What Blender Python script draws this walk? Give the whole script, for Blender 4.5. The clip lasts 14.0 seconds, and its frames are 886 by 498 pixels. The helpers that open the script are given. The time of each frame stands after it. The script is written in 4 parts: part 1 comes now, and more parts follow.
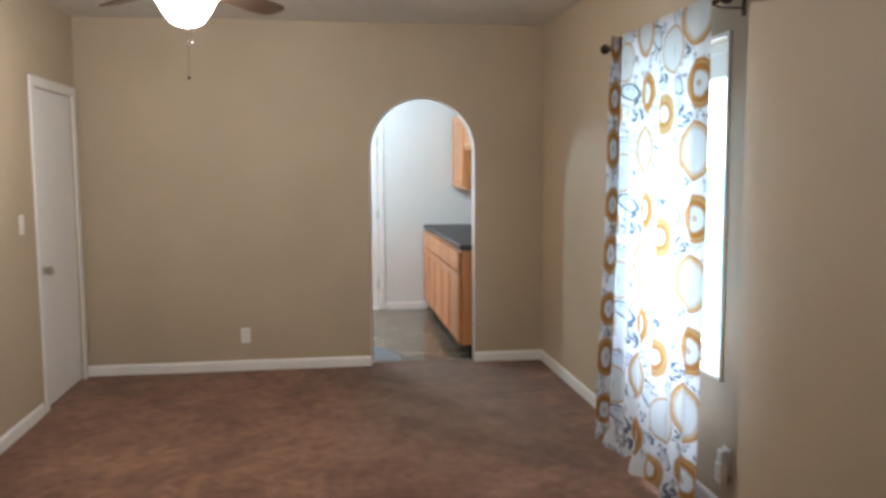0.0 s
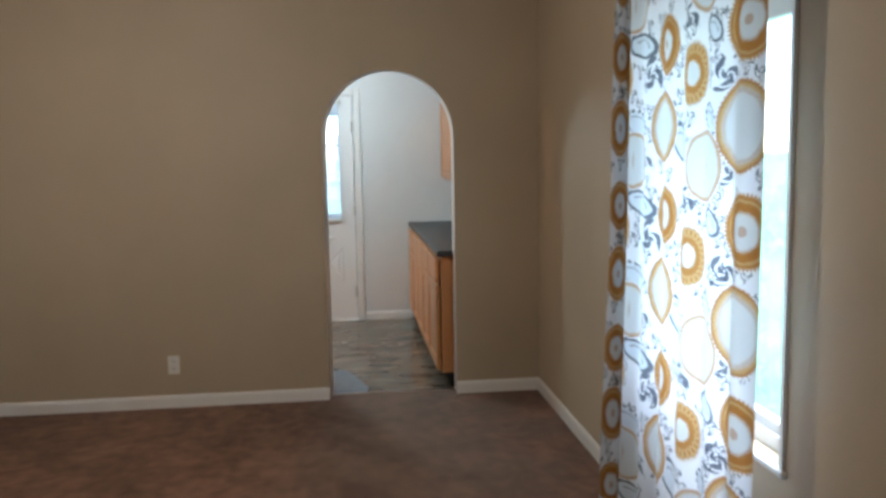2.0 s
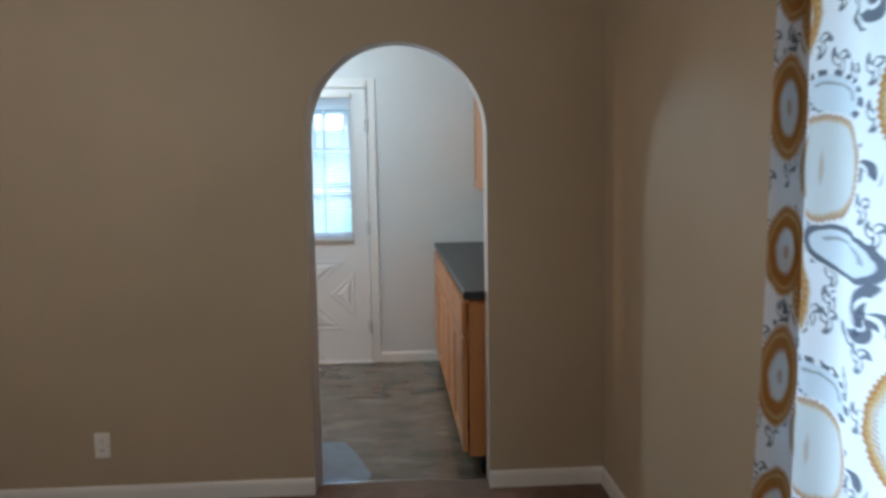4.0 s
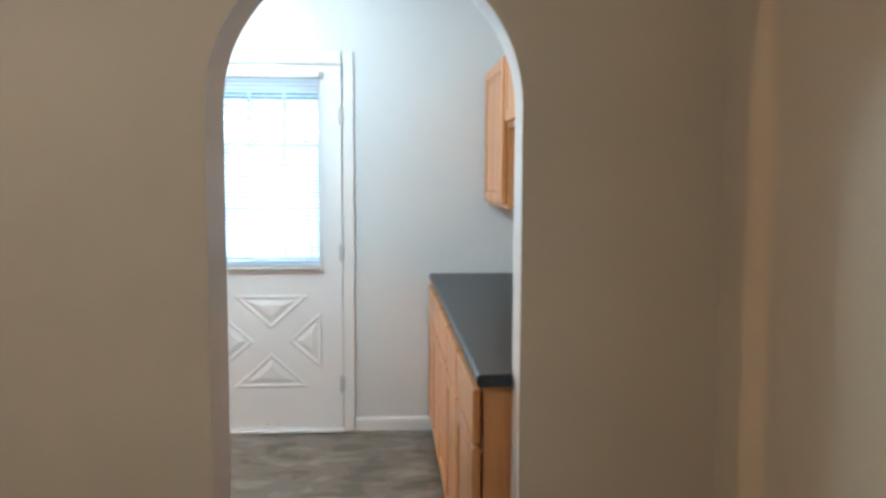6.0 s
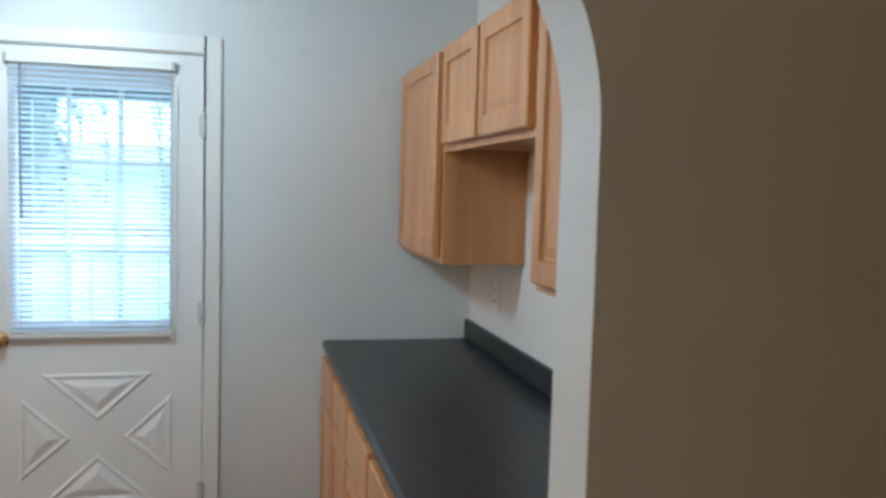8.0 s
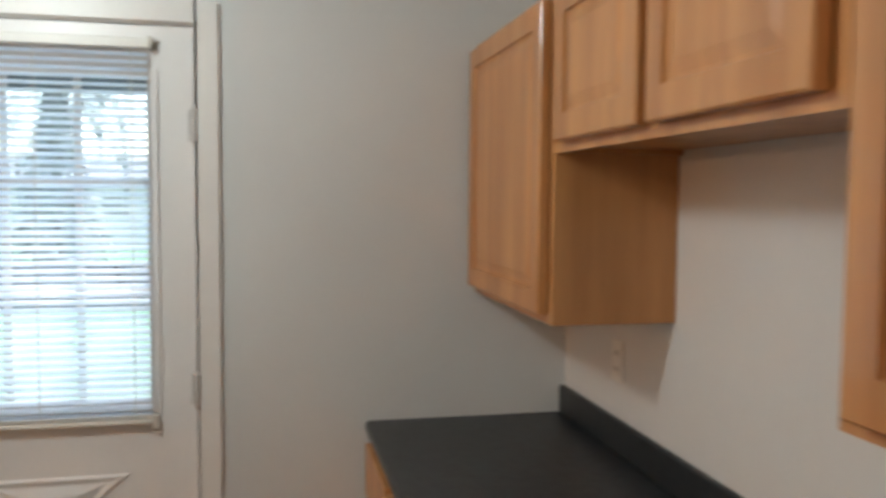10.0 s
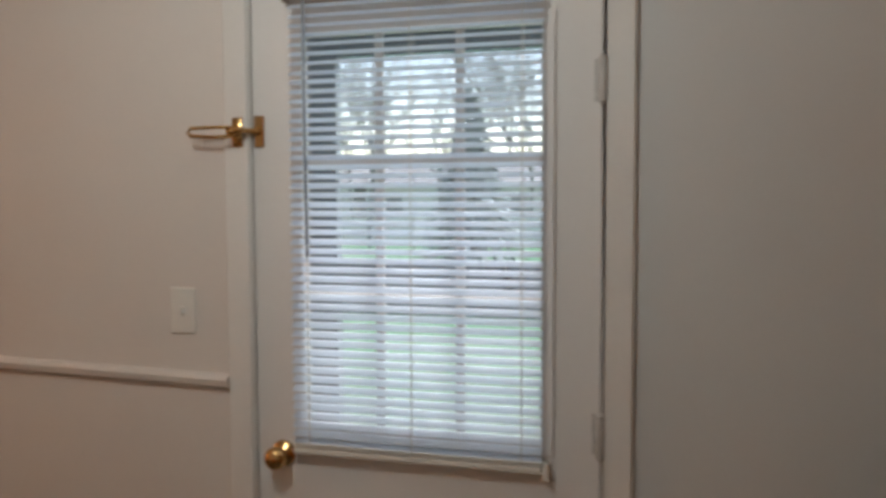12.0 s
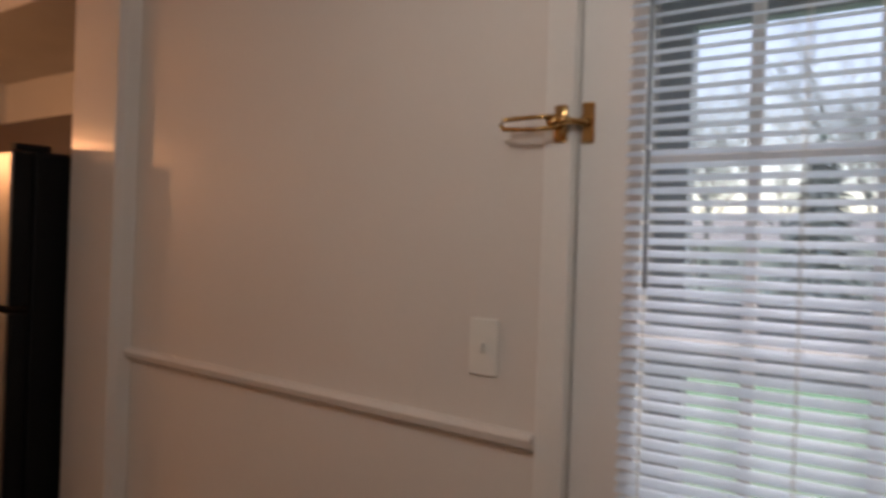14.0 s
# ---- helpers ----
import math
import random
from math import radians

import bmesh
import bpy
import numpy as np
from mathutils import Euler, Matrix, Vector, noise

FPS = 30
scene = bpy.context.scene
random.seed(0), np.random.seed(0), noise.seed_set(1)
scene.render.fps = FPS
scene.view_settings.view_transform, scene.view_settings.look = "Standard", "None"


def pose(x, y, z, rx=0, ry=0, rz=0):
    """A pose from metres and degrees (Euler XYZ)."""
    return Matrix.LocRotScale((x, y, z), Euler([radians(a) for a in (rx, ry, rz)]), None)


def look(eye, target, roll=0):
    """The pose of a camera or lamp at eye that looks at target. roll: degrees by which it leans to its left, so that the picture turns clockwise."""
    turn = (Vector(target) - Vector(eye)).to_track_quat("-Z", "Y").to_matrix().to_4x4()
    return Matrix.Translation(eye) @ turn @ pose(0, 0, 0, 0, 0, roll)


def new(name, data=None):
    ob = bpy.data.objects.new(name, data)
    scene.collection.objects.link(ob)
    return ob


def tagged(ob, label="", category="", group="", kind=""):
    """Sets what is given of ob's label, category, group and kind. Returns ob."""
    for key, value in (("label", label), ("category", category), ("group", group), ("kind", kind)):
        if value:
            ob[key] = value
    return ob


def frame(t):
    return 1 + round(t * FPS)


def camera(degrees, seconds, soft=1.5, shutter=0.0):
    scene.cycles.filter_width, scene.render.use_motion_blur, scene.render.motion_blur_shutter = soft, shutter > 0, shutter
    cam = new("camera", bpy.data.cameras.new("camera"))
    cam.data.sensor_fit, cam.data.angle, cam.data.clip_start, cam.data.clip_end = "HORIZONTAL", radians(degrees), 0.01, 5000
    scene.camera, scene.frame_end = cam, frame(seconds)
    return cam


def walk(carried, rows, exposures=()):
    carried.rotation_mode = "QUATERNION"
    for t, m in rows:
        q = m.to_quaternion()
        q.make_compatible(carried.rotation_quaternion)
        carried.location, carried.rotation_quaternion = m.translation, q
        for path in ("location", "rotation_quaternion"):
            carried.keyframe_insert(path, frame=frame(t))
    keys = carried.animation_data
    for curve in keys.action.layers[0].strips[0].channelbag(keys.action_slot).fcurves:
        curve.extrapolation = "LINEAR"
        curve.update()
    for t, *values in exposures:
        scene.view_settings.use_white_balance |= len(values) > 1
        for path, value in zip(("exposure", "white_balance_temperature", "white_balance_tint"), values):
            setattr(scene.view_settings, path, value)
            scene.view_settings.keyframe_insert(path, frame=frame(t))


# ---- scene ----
cam = camera(56.9, 14.0, soft=3.3, shutter=0.5)
PATH = [
    (0, (-0.313, -6.23, 1.511), (-0.036, -4.258, 1.316), -0.3),
    (0.5, (-0.223, -5.983, 1.505), (0.042, -4.01, 1.308), -0.9),
    (1, (-0.041, -5.738, 1.506), (0.186, -3.761, 1.306), -0.2),
    (1.5, (0.028, -5.414, 1.511), (0.265, -3.438, 1.312), 0.0),
    (2, (0.148, -5.086, 1.515), (0.376, -3.112, 1.29), -1.0),
    (2.5, (0.259, -4.798, 1.527), (0.412, -2.81, 1.363), -0.5),
    (3, (0.337, -4.384, 1.51), (0.481, -2.396, 1.342), -0.2),
    (3.5, (0.355, -4.038, 1.512), (0.482, -2.053, 1.302), -1.0),
    (6, (0.453, -2.124, 1.453), (0.595, -0.136, 1.281), 0.2),
    (6.5, (0.383, -1.81, 1.513), (0.561, 0.172, 1.311), -0.7),
    (7, (0.422, -1.473, 1.49), (0.65, 0.508, 1.33), 0.1),
    (7.5, (0.405, -1.213, 1.507), (0.738, 0.754, 1.364), 1.5),
    (7.7, (0.378, -1.112, 1.539), (0.832, 0.83, 1.393), 2.1),
    (9.8, (0.431, -0.032, 1.599), (0.918, 1.905, 1.499), 0.4),
    (10, (0.417, 0.054, 1.592), (0.835, 2.006, 1.47), 0.4),
    (10.5, (0.442, 0.227, 1.596), (0.549, 2.22, 1.472), 1.1),
    (11, (0.459, 0.383, 1.597), (0.286, 2.368, 1.429), 0.4),
    (11.5, (0.394, 0.584, 1.569), (0.048, 2.55, 1.436), 0.3),
    (12, (0.346, 0.738, 1.549), (-0.181, 2.664, 1.424), -0.2),
    (12.5, (0.309, 0.868, 1.539), (-0.442, 2.719, 1.443), 1.0),
    (13, (0.288, 0.953, 1.506), (-0.625, 2.731, 1.429), 1.9),
    (13.5, (0.202, 0.985, 1.476), (-0.789, 2.721, 1.402), 2.0),
    (14, (0.127, 1.168, 1.465), (-1.102, 2.746, 1.465), 2.0),
]
EXPO = [(0.0, 3.35, 5700, 7), (1.0, 3.15, 5780, 7), (2.0, 2.65, 5880, 7), (2.5, 2.46, 5980, 7), (3.0, 2.33, 5820, 7), (3.6, 2.3, 5720, 7),
        (6.0, 3.13, 5530, 4), (6.5, 2.95, 5470, 4), (7.0, 2.77, 5320, 4), (7.6, 2.5, 5400, 4), (9.8, 2.15, 6900, 12), (10.5, 1.76, 7420, 18),
        (11.0, 1.54, 7700, 19), (11.5, 1.36, 7700, 20), (12.5, 1.03, 7450, 20), (13.5, 0.94, 7850, 22), (14.0, 0.88, 8100, 29)]
walk(cam, [(t, look(eye, target, roll)) for t, eye, target, roll in PATH], EXPO)

# ---- plan, in metres ----
R = 1.35        # right wall, living room and kitchen
L = -2.09       # left wall of the living room
T = 0.13        # thickness of the wall with the arch
K = 2.518        # kitchen wall with the back door
S = -7.4        # wall behind the start
W = -5.0        # west end of the kitchen
H = 2.60        # living room ceiling
HK = 2.50       # kitchen ceiling

# ---- light ----
world = bpy.data.worlds.new("world")
scene.world = world
world.use_nodes = True
wn = world.node_tree
sky = wn.nodes.new("ShaderNodeTexSky")
sky.sky_type, sky.sun_disc = "NISHITA", False
sky.sun_elevation, sky.sun_rotation = radians(67), radians(31)
sky.air_density, sky.dust_density = 1.0, 0.3
wn.nodes["Background"].inputs["Strength"].default_value = 0.15
wn.links.new(sky.outputs[0], wn.nodes["Background"].inputs["Color"])


def lamp(name, kind, m, energy, color, **more):
    data = bpy.data.lights.new(name, kind)
    data.energy, data.color = energy, color
    if "size" in more:
        data.shape, data.size, data.size_y = "RECTANGLE", more["size"][0], more["size"][1]
    if "radius" in more:
        data.shadow_soft_size = more["radius"]
    if "angle" in more:
        data.angle = radians(more["angle"])
    ob = new(name, data)
    ob.matrix_world = m
    return ob


lamp("sun", "SUN", look((3, 9, 14), (0, 4, 0)), 3.2, (0.86, 0.94, 1.0), angle=50)
lamp("window_daylight", "AREA", look((R + 0.046, -2.518, 1.335), (0.0, -2.518, 1.335)), 0.97, (0.80, 0.91, 1.0), size=(0.89, 1.40))
lamp("kitchen_bulb", "POINT", pose(-0.42, 1.36, 2.33), 8.4, (0.77, 0.94, 1.0), radius=0.12)
lamp("nook_bulb", "POINT", pose(-4.3, 1.48, 1.88), 15.0, (1.0, 0.52, 0.25), radius=0.06)
lamp("fan_bulb", "POINT", pose(-0.935, -2.35, 2.17), 7.2, (1.0, 0.87, 0.73), radius=0.13)


# ---- materials ----
def mat(name, color, rough=0.6, metal=0.0, vary=0.08, scale=6.0, bump=0.0, bump_scale=60.0, coat=0.0, color2=None, stretch=(1, 1, 1), spec=0.5):
    """A principled surface with large and fine variation of its colour, and a fine relief, all at true size."""
    m = bpy.data.materials.new(name)
    m.use_nodes = True
    nt = m.node_tree
    n, k = nt.nodes, nt.links
    b = n["Principled BSDF"]
    b.inputs["Roughness"].default_value = rough
    b.inputs["Metallic"].default_value = metal
    b.inputs["Coat Weight"].default_value = coat
    b.inputs["Specular IOR Level"].default_value = spec
    geo = n.new("ShaderNodeNewGeometry")
    mp = n.new("ShaderNodeMapping")
    mp.inputs["Scale"].default_value = stretch
    k.new(geo.outputs["Position"], mp.inputs["Vector"])
    big = n.new("ShaderNodeTexNoise")
    big.inputs["Scale"].default_value, big.inputs["Detail"].default_value = scale, 5
    k.new(mp.outputs[0], big.inputs["Vector"])
    fine = n.new("ShaderNodeTexNoise")
    fine.inputs["Scale"].default_value, fine.inputs["Detail"].default_value = bump_scale, 4
    k.new(mp.outputs[0], fine.inputs["Vector"])
    mix = n.new("ShaderNodeMix")
    mix.data_type = "RGBA"
    c2 = color2 or tuple(c * (1 - 2 * vary) for c in color)
    mix.inputs[6].default_value, mix.inputs[7].default_value = (*color, 1), (*c2, 1)
    ramp = n.new("ShaderNodeMapRange")
    ramp.inputs[1].default_value, ramp.inputs[2].default_value = 0.3, 0.7
    k.new(big.outputs["Fac"], ramp.inputs[0])
    k.new(ramp.outputs[0], mix.inputs[0])
    hsv = n.new("ShaderNodeHueSaturation")
    k.new(mix.outputs[2], hsv.inputs["Color"])
    val = n.new("ShaderNodeMapRange")
    val.inputs[3].default_value, val.inputs[4].default_value = 1 - vary, 1 + vary
    k.new(fine.outputs["Fac"], val.inputs[0])
    k.new(val.outputs[0], hsv.inputs["Value"])
    k.new(hsv.outputs[0], b.inputs["Base Color"])
    if bump:
        bp = n.new("ShaderNodeBump")
        bp.inputs["Strength"].default_value, bp.inputs["Distance"].default_value = bump, 0.004
        k.new(fine.outputs["Fac"], bp.inputs["Height"])
        k.new(bp.outputs[0], b.inputs["Normal"])
    return m


M_TAN = mat("tan_wall_paint", (0.474, 0.384, 0.272), 0.6, vary=0.045, scale=1.6, bump=0.12, bump_scale=170)
M_KITCH = mat("off_white_kitchen_paint", (0.688, 0.688, 0.674), 0.42, vary=0.025, scale=1.5, bump=0.10, bump_scale=150)
M_PANEL = mat("glossy_white_paneling", (0.75, 0.702, 0.66), 0.24, vary=0.02, scale=2.0, bump=0.05, bump_scale=60)
M_CEIL = mat("ceiling_texture", (0.68, 0.65, 0.60), 0.8, vary=0.05, scale=3.0, bump=0.5, bump_scale=60)
M_WHITE = mat("white_trim_paint", (0.80, 0.78, 0.75), 0.35, vary=0.03, scale=4.0, bump=0.06, bump_scale=90)
M_DOOR = mat("white_door_paint", (0.79, 0.77, 0.75), 0.33, vary=0.02, scale=3.0, bump=0.05, bump_scale=80)


def carpet():
    """Cut pile: trodden and stained patches, tufts and fibre, in reddish brown."""
    m = mat("brown_carpet", (0.255, 0.137, 0.088), 0.95, vary=0.30, scale=1.3, bump=1.0, bump_scale=210, color2=(0.135, 0.070, 0.045), spec=0.1)
    n, k = m.node_tree.nodes, m.node_tree.links
    b = n["Principled BSDF"]
    src = b.inputs["Base Color"].links[0].from_socket
    geo = n["Geometry"]
    tuft = n.new("ShaderNodeTexNoise")
    tuft.inputs["Scale"].default_value, tuft.inputs["Detail"].default_value = 14, 6
    k.new(geo.outputs["Position"], tuft.inputs["Vector"])
    rng = n.new("ShaderNodeMapRange")
    rng.inputs[1].default_value, rng.inputs[2].default_value, rng.inputs[3].default_value, rng.inputs[4].default_value = 0.3, 0.7, 0.72, 1.28
    k.new(tuft.outputs["Fac"], rng.inputs[0])
    hs = n.new("ShaderNodeHueSaturation")
    k.new(src, hs.inputs["Color"])
    k.new(rng.outputs[0], hs.inputs["Value"])
    k.new(hs.outputs[0], b.inputs["Base Color"])
    # greyed strip before the archway: trodden pile, plus cool kitchen light painted in
    sp = n.new("ShaderNodeSeparateXYZ")
    k.new(geo.outputs["Position"], sp.inputs[0])

    def calc(op, a, b2, c=None):
        q = n.new("ShaderNodeMath")
        q.operation = op
        for i, v in enumerate((a, b2, c)):
            if isinstance(v, (int, float)):
                q.inputs[i].default_value = v
            elif v is not None:
                k.new(v, q.inputs[i])
        return q.outputs[0]
    blot = n.new("ShaderNodeTexNoise")
    blot.inputs["Scale"].default_value, blot.inputs["Detail"].default_value = 3.4, 6
    k.new(geo.outputs["Position"], blot.inputs["Vector"])
    off = calc("ABSOLUTE", calc("ADD", calc("SUBTRACT", sp.outputs[0], 0.45), calc("MULTIPLY", calc("SUBTRACT", blot.outputs["Fac"], 0.5), 1.3)), 0)
    worn_lit_lane = n.new("ShaderNodeMapRange")
    worn_lit_lane.interpolation_type = "SMOOTHSTEP"
    worn_lit_lane.inputs[1].default_value, worn_lit_lane.inputs[2].default_value, worn_lit_lane.inputs[3].default_value, worn_lit_lane.inputs[4].default_value = 0.15, 0.95, 0.60, 0.0
    k.new(off, worn_lit_lane.inputs[0])
    near = n.new("ShaderNodeMapRange")
    near.interpolation_type = "SMOOTHSTEP"
    near.inputs[1].default_value, near.inputs[2].default_value = -2.9, -0.7
    k.new(calc("ADD", sp.outputs[1], calc("MULTIPLY", calc("SUBTRACT", blot.outputs["Fac"], 0.5), 1.2)), near.inputs[0])
    worn = n.new("ShaderNodeMix")
    worn.data_type = "RGBA"
    k.new(calc("MULTIPLY", worn_lit_lane.outputs[0], near.outputs[0]), worn.inputs[0])
    k.new(hs.outputs[0], worn.inputs[6])
    worn.inputs[7].default_value = (0.190, 0.148, 0.116, 1)
    spot = n.new("ShaderNodeMapRange")
    spot.inputs[1].default_value, spot.inputs[2].default_value, spot.inputs[3].default_value, spot.inputs[4].default_value = 0.34, 0.66, 0.84, 1.16
    k.new(blot.outputs["Fac"], spot.inputs[0])
    dim = n.new("ShaderNodeHueSaturation")
    k.new(worn.outputs[2], dim.inputs["Color"])
    k.new(spot.outputs[0], dim.inputs["Value"])
    k.new(dim.outputs[0], b.inputs["Base Color"])
    b.inputs["Sheen Weight"].default_value = 0.12
    b.inputs["Sheen Roughness"].default_value = 0.5
    return m


M_CARPET = carpet()


def vinyl():
    """Sheet vinyl printed with irregular slate pieces in greys and tans, faintly glossy."""
    m = bpy.data.materials.new("slate_look_vinyl")
    m.use_nodes = True
    n, k = m.node_tree.nodes, m.node_tree.links
    b = n["Principled BSDF"]
    geo = n.new("ShaderNodeNewGeometry")
    brick = n.new("ShaderNodeTexBrick")
    brick.inputs["Scale"].default_value = 1.0
    brick.inputs["Brick Width"].default_value, brick.inputs["Row Height"].default_value = 0.46, 0.155
    brick.inputs["Mortar Size"].default_value = 0.004
    brick.inputs["Color1"].default_value, brick.inputs["Color2"].default_value, brick.inputs["Mortar"].default_value = (0.0, 0, 0, 1), (1, 1, 1, 1), (0.3, 0.3, 0.3, 1)
    brick.offset = 0.37
    k.new(geo.outputs["Position"], brick.inputs["Vector"])
    mp = n.new("ShaderNodeMapping")
    mp.inputs["Scale"].default_value = (2.4, 4.6, 1)
    k.new(geo.outputs["Position"], mp.inputs["Vector"])
    big = n.new("ShaderNodeTexNoise")
    big.inputs["Scale"].default_value, big.inputs["Detail"].default_value, big.inputs["Distortion"].default_value = 1.7, 4, 0.4
    k.new(mp.outputs[0], big.inputs["Vector"])
    add = n.new("ShaderNodeMath")
    add.operation = "MULTIPLY_ADD"
    k.new(brick.outputs["Color"], add.inputs[0])
    add.inputs[1].default_value = 0.09
    k.new(big.outputs["Fac"], add.inputs[2])
    ramp = n.new("ShaderNodeValToRGB")
    el = ramp.color_ramp.elements
    el[0].position, el[0].color = 0.32, (0.095, 0.080, 0.058, 1)
    el[1].position, el[1].color = 0.78, (0.24, 0.192, 0.136, 1)
    for pos, col in ((0.44, (0.112, 0.095, 0.070, 1)), (0.51, (0.168, 0.130, 0.090, 1)), (0.57, (0.132, 0.117, 0.092, 1)), (0.66, (0.205, 0.165, 0.120, 1))):
        e = el.new(pos)
        e.color = col
    k.new(add.outputs[0], ramp.inputs[0])
    k.new(ramp.outputs[0], b.inputs["Base Color"])
    b.inputs["Roughness"].default_value = 0.13
    b.inputs["Specular IOR Level"].default_value = 0.38
    fine = n.new("ShaderNodeTexNoise")
    fine.inputs["Scale"].default_value = 55
    k.new(geo.outputs["Position"], fine.inputs["Vector"])
    bp = n.new("ShaderNodeBump")
    bp.inputs["Strength"].default_value, bp.inputs["Distance"].default_value = 0.06, 0.002
    k.new(fine.outputs["Fac"], bp.inputs["Height"])
    k.new(bp.outputs[0], b.inputs["Normal"])
    return m


M_VINYL = vinyl()
M_OAK = mat("honey_maple_wood", (0.60, 0.290, 0.108), 0.36, vary=0.13, scale=2.5, bump=0.05, bump_scale=38, color2=(0.42, 0.178, 0.058), stretch=(5, 5, 0.35), coat=0.2)
M_COUNTER = mat("charcoal_laminate", (0.030, 0.034, 0.038), 0.38, vary=0.30, scale=40, bump=0.06, bump_scale=420)
M_BRASS = mat("polished_brass", (0.66, 0.40, 0.17), 0.18, metal=1.0, vary=0.06, scale=30)
M_NICKEL = mat("brushed_nickel", (0.52, 0.48, 0.43), 0.28, metal=1.0, vary=0.06, scale=30)
M_BRONZE = mat("dark_bronze", (0.035, 0.022, 0.016), 0.35, metal=0.6, vary=0.1, scale=20)
M_PLASTIC = mat("white_plastic", (0.80, 0.78, 0.73), 0.35, vary=0.02, scale=10)
M_DARK = mat("dark_slot", (0.02, 0.02, 0.02), 0.6, vary=0.05)
M_GAP = mat("weatherstrip_grey", (0.34, 0.34, 0.34), 0.7, vary=0.05)
M_BLADE = mat("walnut_fan_blade", (0.055, 0.030, 0.018), 0.4, vary=0.15, scale=8, stretch=(1, 6, 1))
M_STEEL = mat("stainless_steel", (0.23, 0.215, 0.20), 0.34, metal=1.0, vary=0.04, scale=3, stretch=(20, 20, 0.5))
M_BLACK = mat("black_textured_steel", (0.004, 0.004, 0.0045), 0.6, vary=0.1, bump=0.2, bump_scale=300, spec=0.2)
M_HINGE = mat("worn_painted_hinge", (0.60, 0.585, 0.56), 0.4, vary=0.12, scale=40, bump=0.1, bump_scale=120)
M_ALU = mat("blue_grey_painted_aluminium", (0.25, 0.30, 0.35), 0.45, vary=0.04, scale=3)


def glass(name):
    m = bpy.data.materials.new(name)
    m.use_nodes = True
    b = m.node_tree.nodes["Principled BSDF"]
    b.inputs["Base Color"].default_value = (0.97, 0.99, 0.98, 1)
    b.inputs["Roughness"].default_value, b.inputs["Transmission Weight"].default_value, b.inputs["IOR"].default_value = 0.0, 1.0, 1.45
    return m


M_GLASS = glass("window_glass")


def glow(name, color, strength):
    m = bpy.data.materials.new(name)
    m.use_nodes = True
    b = m.node_tree.nodes["Principled BSDF"]
    b.inputs["Base Color"].default_value = (0.9, 0.88, 0.84, 1)
    b.inputs["Roughness"].default_value = 0.3
    b.inputs["Emission Color"].default_value = (*color, 1)
    b.inputs["Emission Strength"].default_value = strength
    return m


M_GLOBE = glow("lit_frosted_glass", (1.0, 0.93, 0.82), 1.6)


def translucent(name, color, amount, rough=0.5):
    m = bpy.data.materials.new(name)
    m.use_nodes = True
    n, k = m.node_tree.nodes, m.node_tree.links
    b = n["Principled BSDF"]
    b.inputs["Base Color"].default_value = (*color, 1)
    b.inputs["Roughness"].default_value = rough
    tr = n.new("ShaderNodeBsdfTranslucent")
    tr.inputs["Color"].default_value = (*color, 1)
    mx = n.new("ShaderNodeMixShader")
    mx.inputs[0].default_value = amount
    k.new(b.outputs[0], mx.inputs[1])
    k.new(tr.outputs[0], mx.inputs[2])
    k.new(mx.outputs[0], n["Material Output"].inputs["Surface"])
    return m


M_SLAT = translucent("white_blind_slat", (0.80, 0.89, 0.985), 0.62, 0.4)


# ---- mesh helpers ----
def link(name, bm, material, parent=None, label="", smooth=False):
    me = bpy.data.meshes.new(name)
    bmesh.ops.recalc_face_normals(bm, faces=bm.faces)
    if smooth:
        for f in bm.faces:
            f.smooth = True
    bm.to_mesh(me)
    bm.free()
    for m in (material if isinstance(material, (list, tuple)) else (material,)):
        me.materials.append(m)
    ob = new(name, me)
    if parent:
        ob.parent = parent
    if label:
        ob["label"] = label
    return ob


def part(name, bm, material, parent, label="", smooth=False):
    return link(name, bm, material, parent, label, smooth)


def box(a, b, bevel=0.0, bm=None, segments=1):
    bm = bm or bmesh.new()
    a, b = [min(p, q) for p, q in zip(a, b)], [max(p, q) for p, q in zip(a, b)]
    v = [bm.verts.new((x, y, z)) for z in (a[2], b[2]) for y in (a[1], b[1]) for x in (a[0], b[0])]
    fs = [bm.faces.new([v[i] for i in q]) for q in ((0, 2, 3, 1), (4, 5, 7, 6), (0, 1, 5, 4), (2, 6, 7, 3), (0, 4, 6, 2), (1, 3, 7, 5))]
    if bevel:
        es = list({e for f in fs for e in f.edges})
        bmesh.ops.bevel(bm, geom=es, offset=bevel, segments=segments, affect="EDGES", profile=0.5)
    return bm


def prism(points, axis, lo, hi, bm=None):
    """A flat outline, given in the two other axes, drawn out along an axis."""
    bm = bm or bmesh.new()

    def at(p, d):
        return {"x": (d, p[0], p[1]), "y": (p[0], d, p[1]), "z": (p[0], p[1], d)}[axis]
    a = [bm.verts.new(at(p, lo)) for p in points]
    b = [bm.verts.new(at(p, hi)) for p in points]
    bm.faces.new(a)
    bm.faces.new(b[::-1])
    for i in range(len(points)):
        j = (i + 1) % len(points)
        bm.faces.new((a[i], b[i], b[j], a[j]))
    return bm


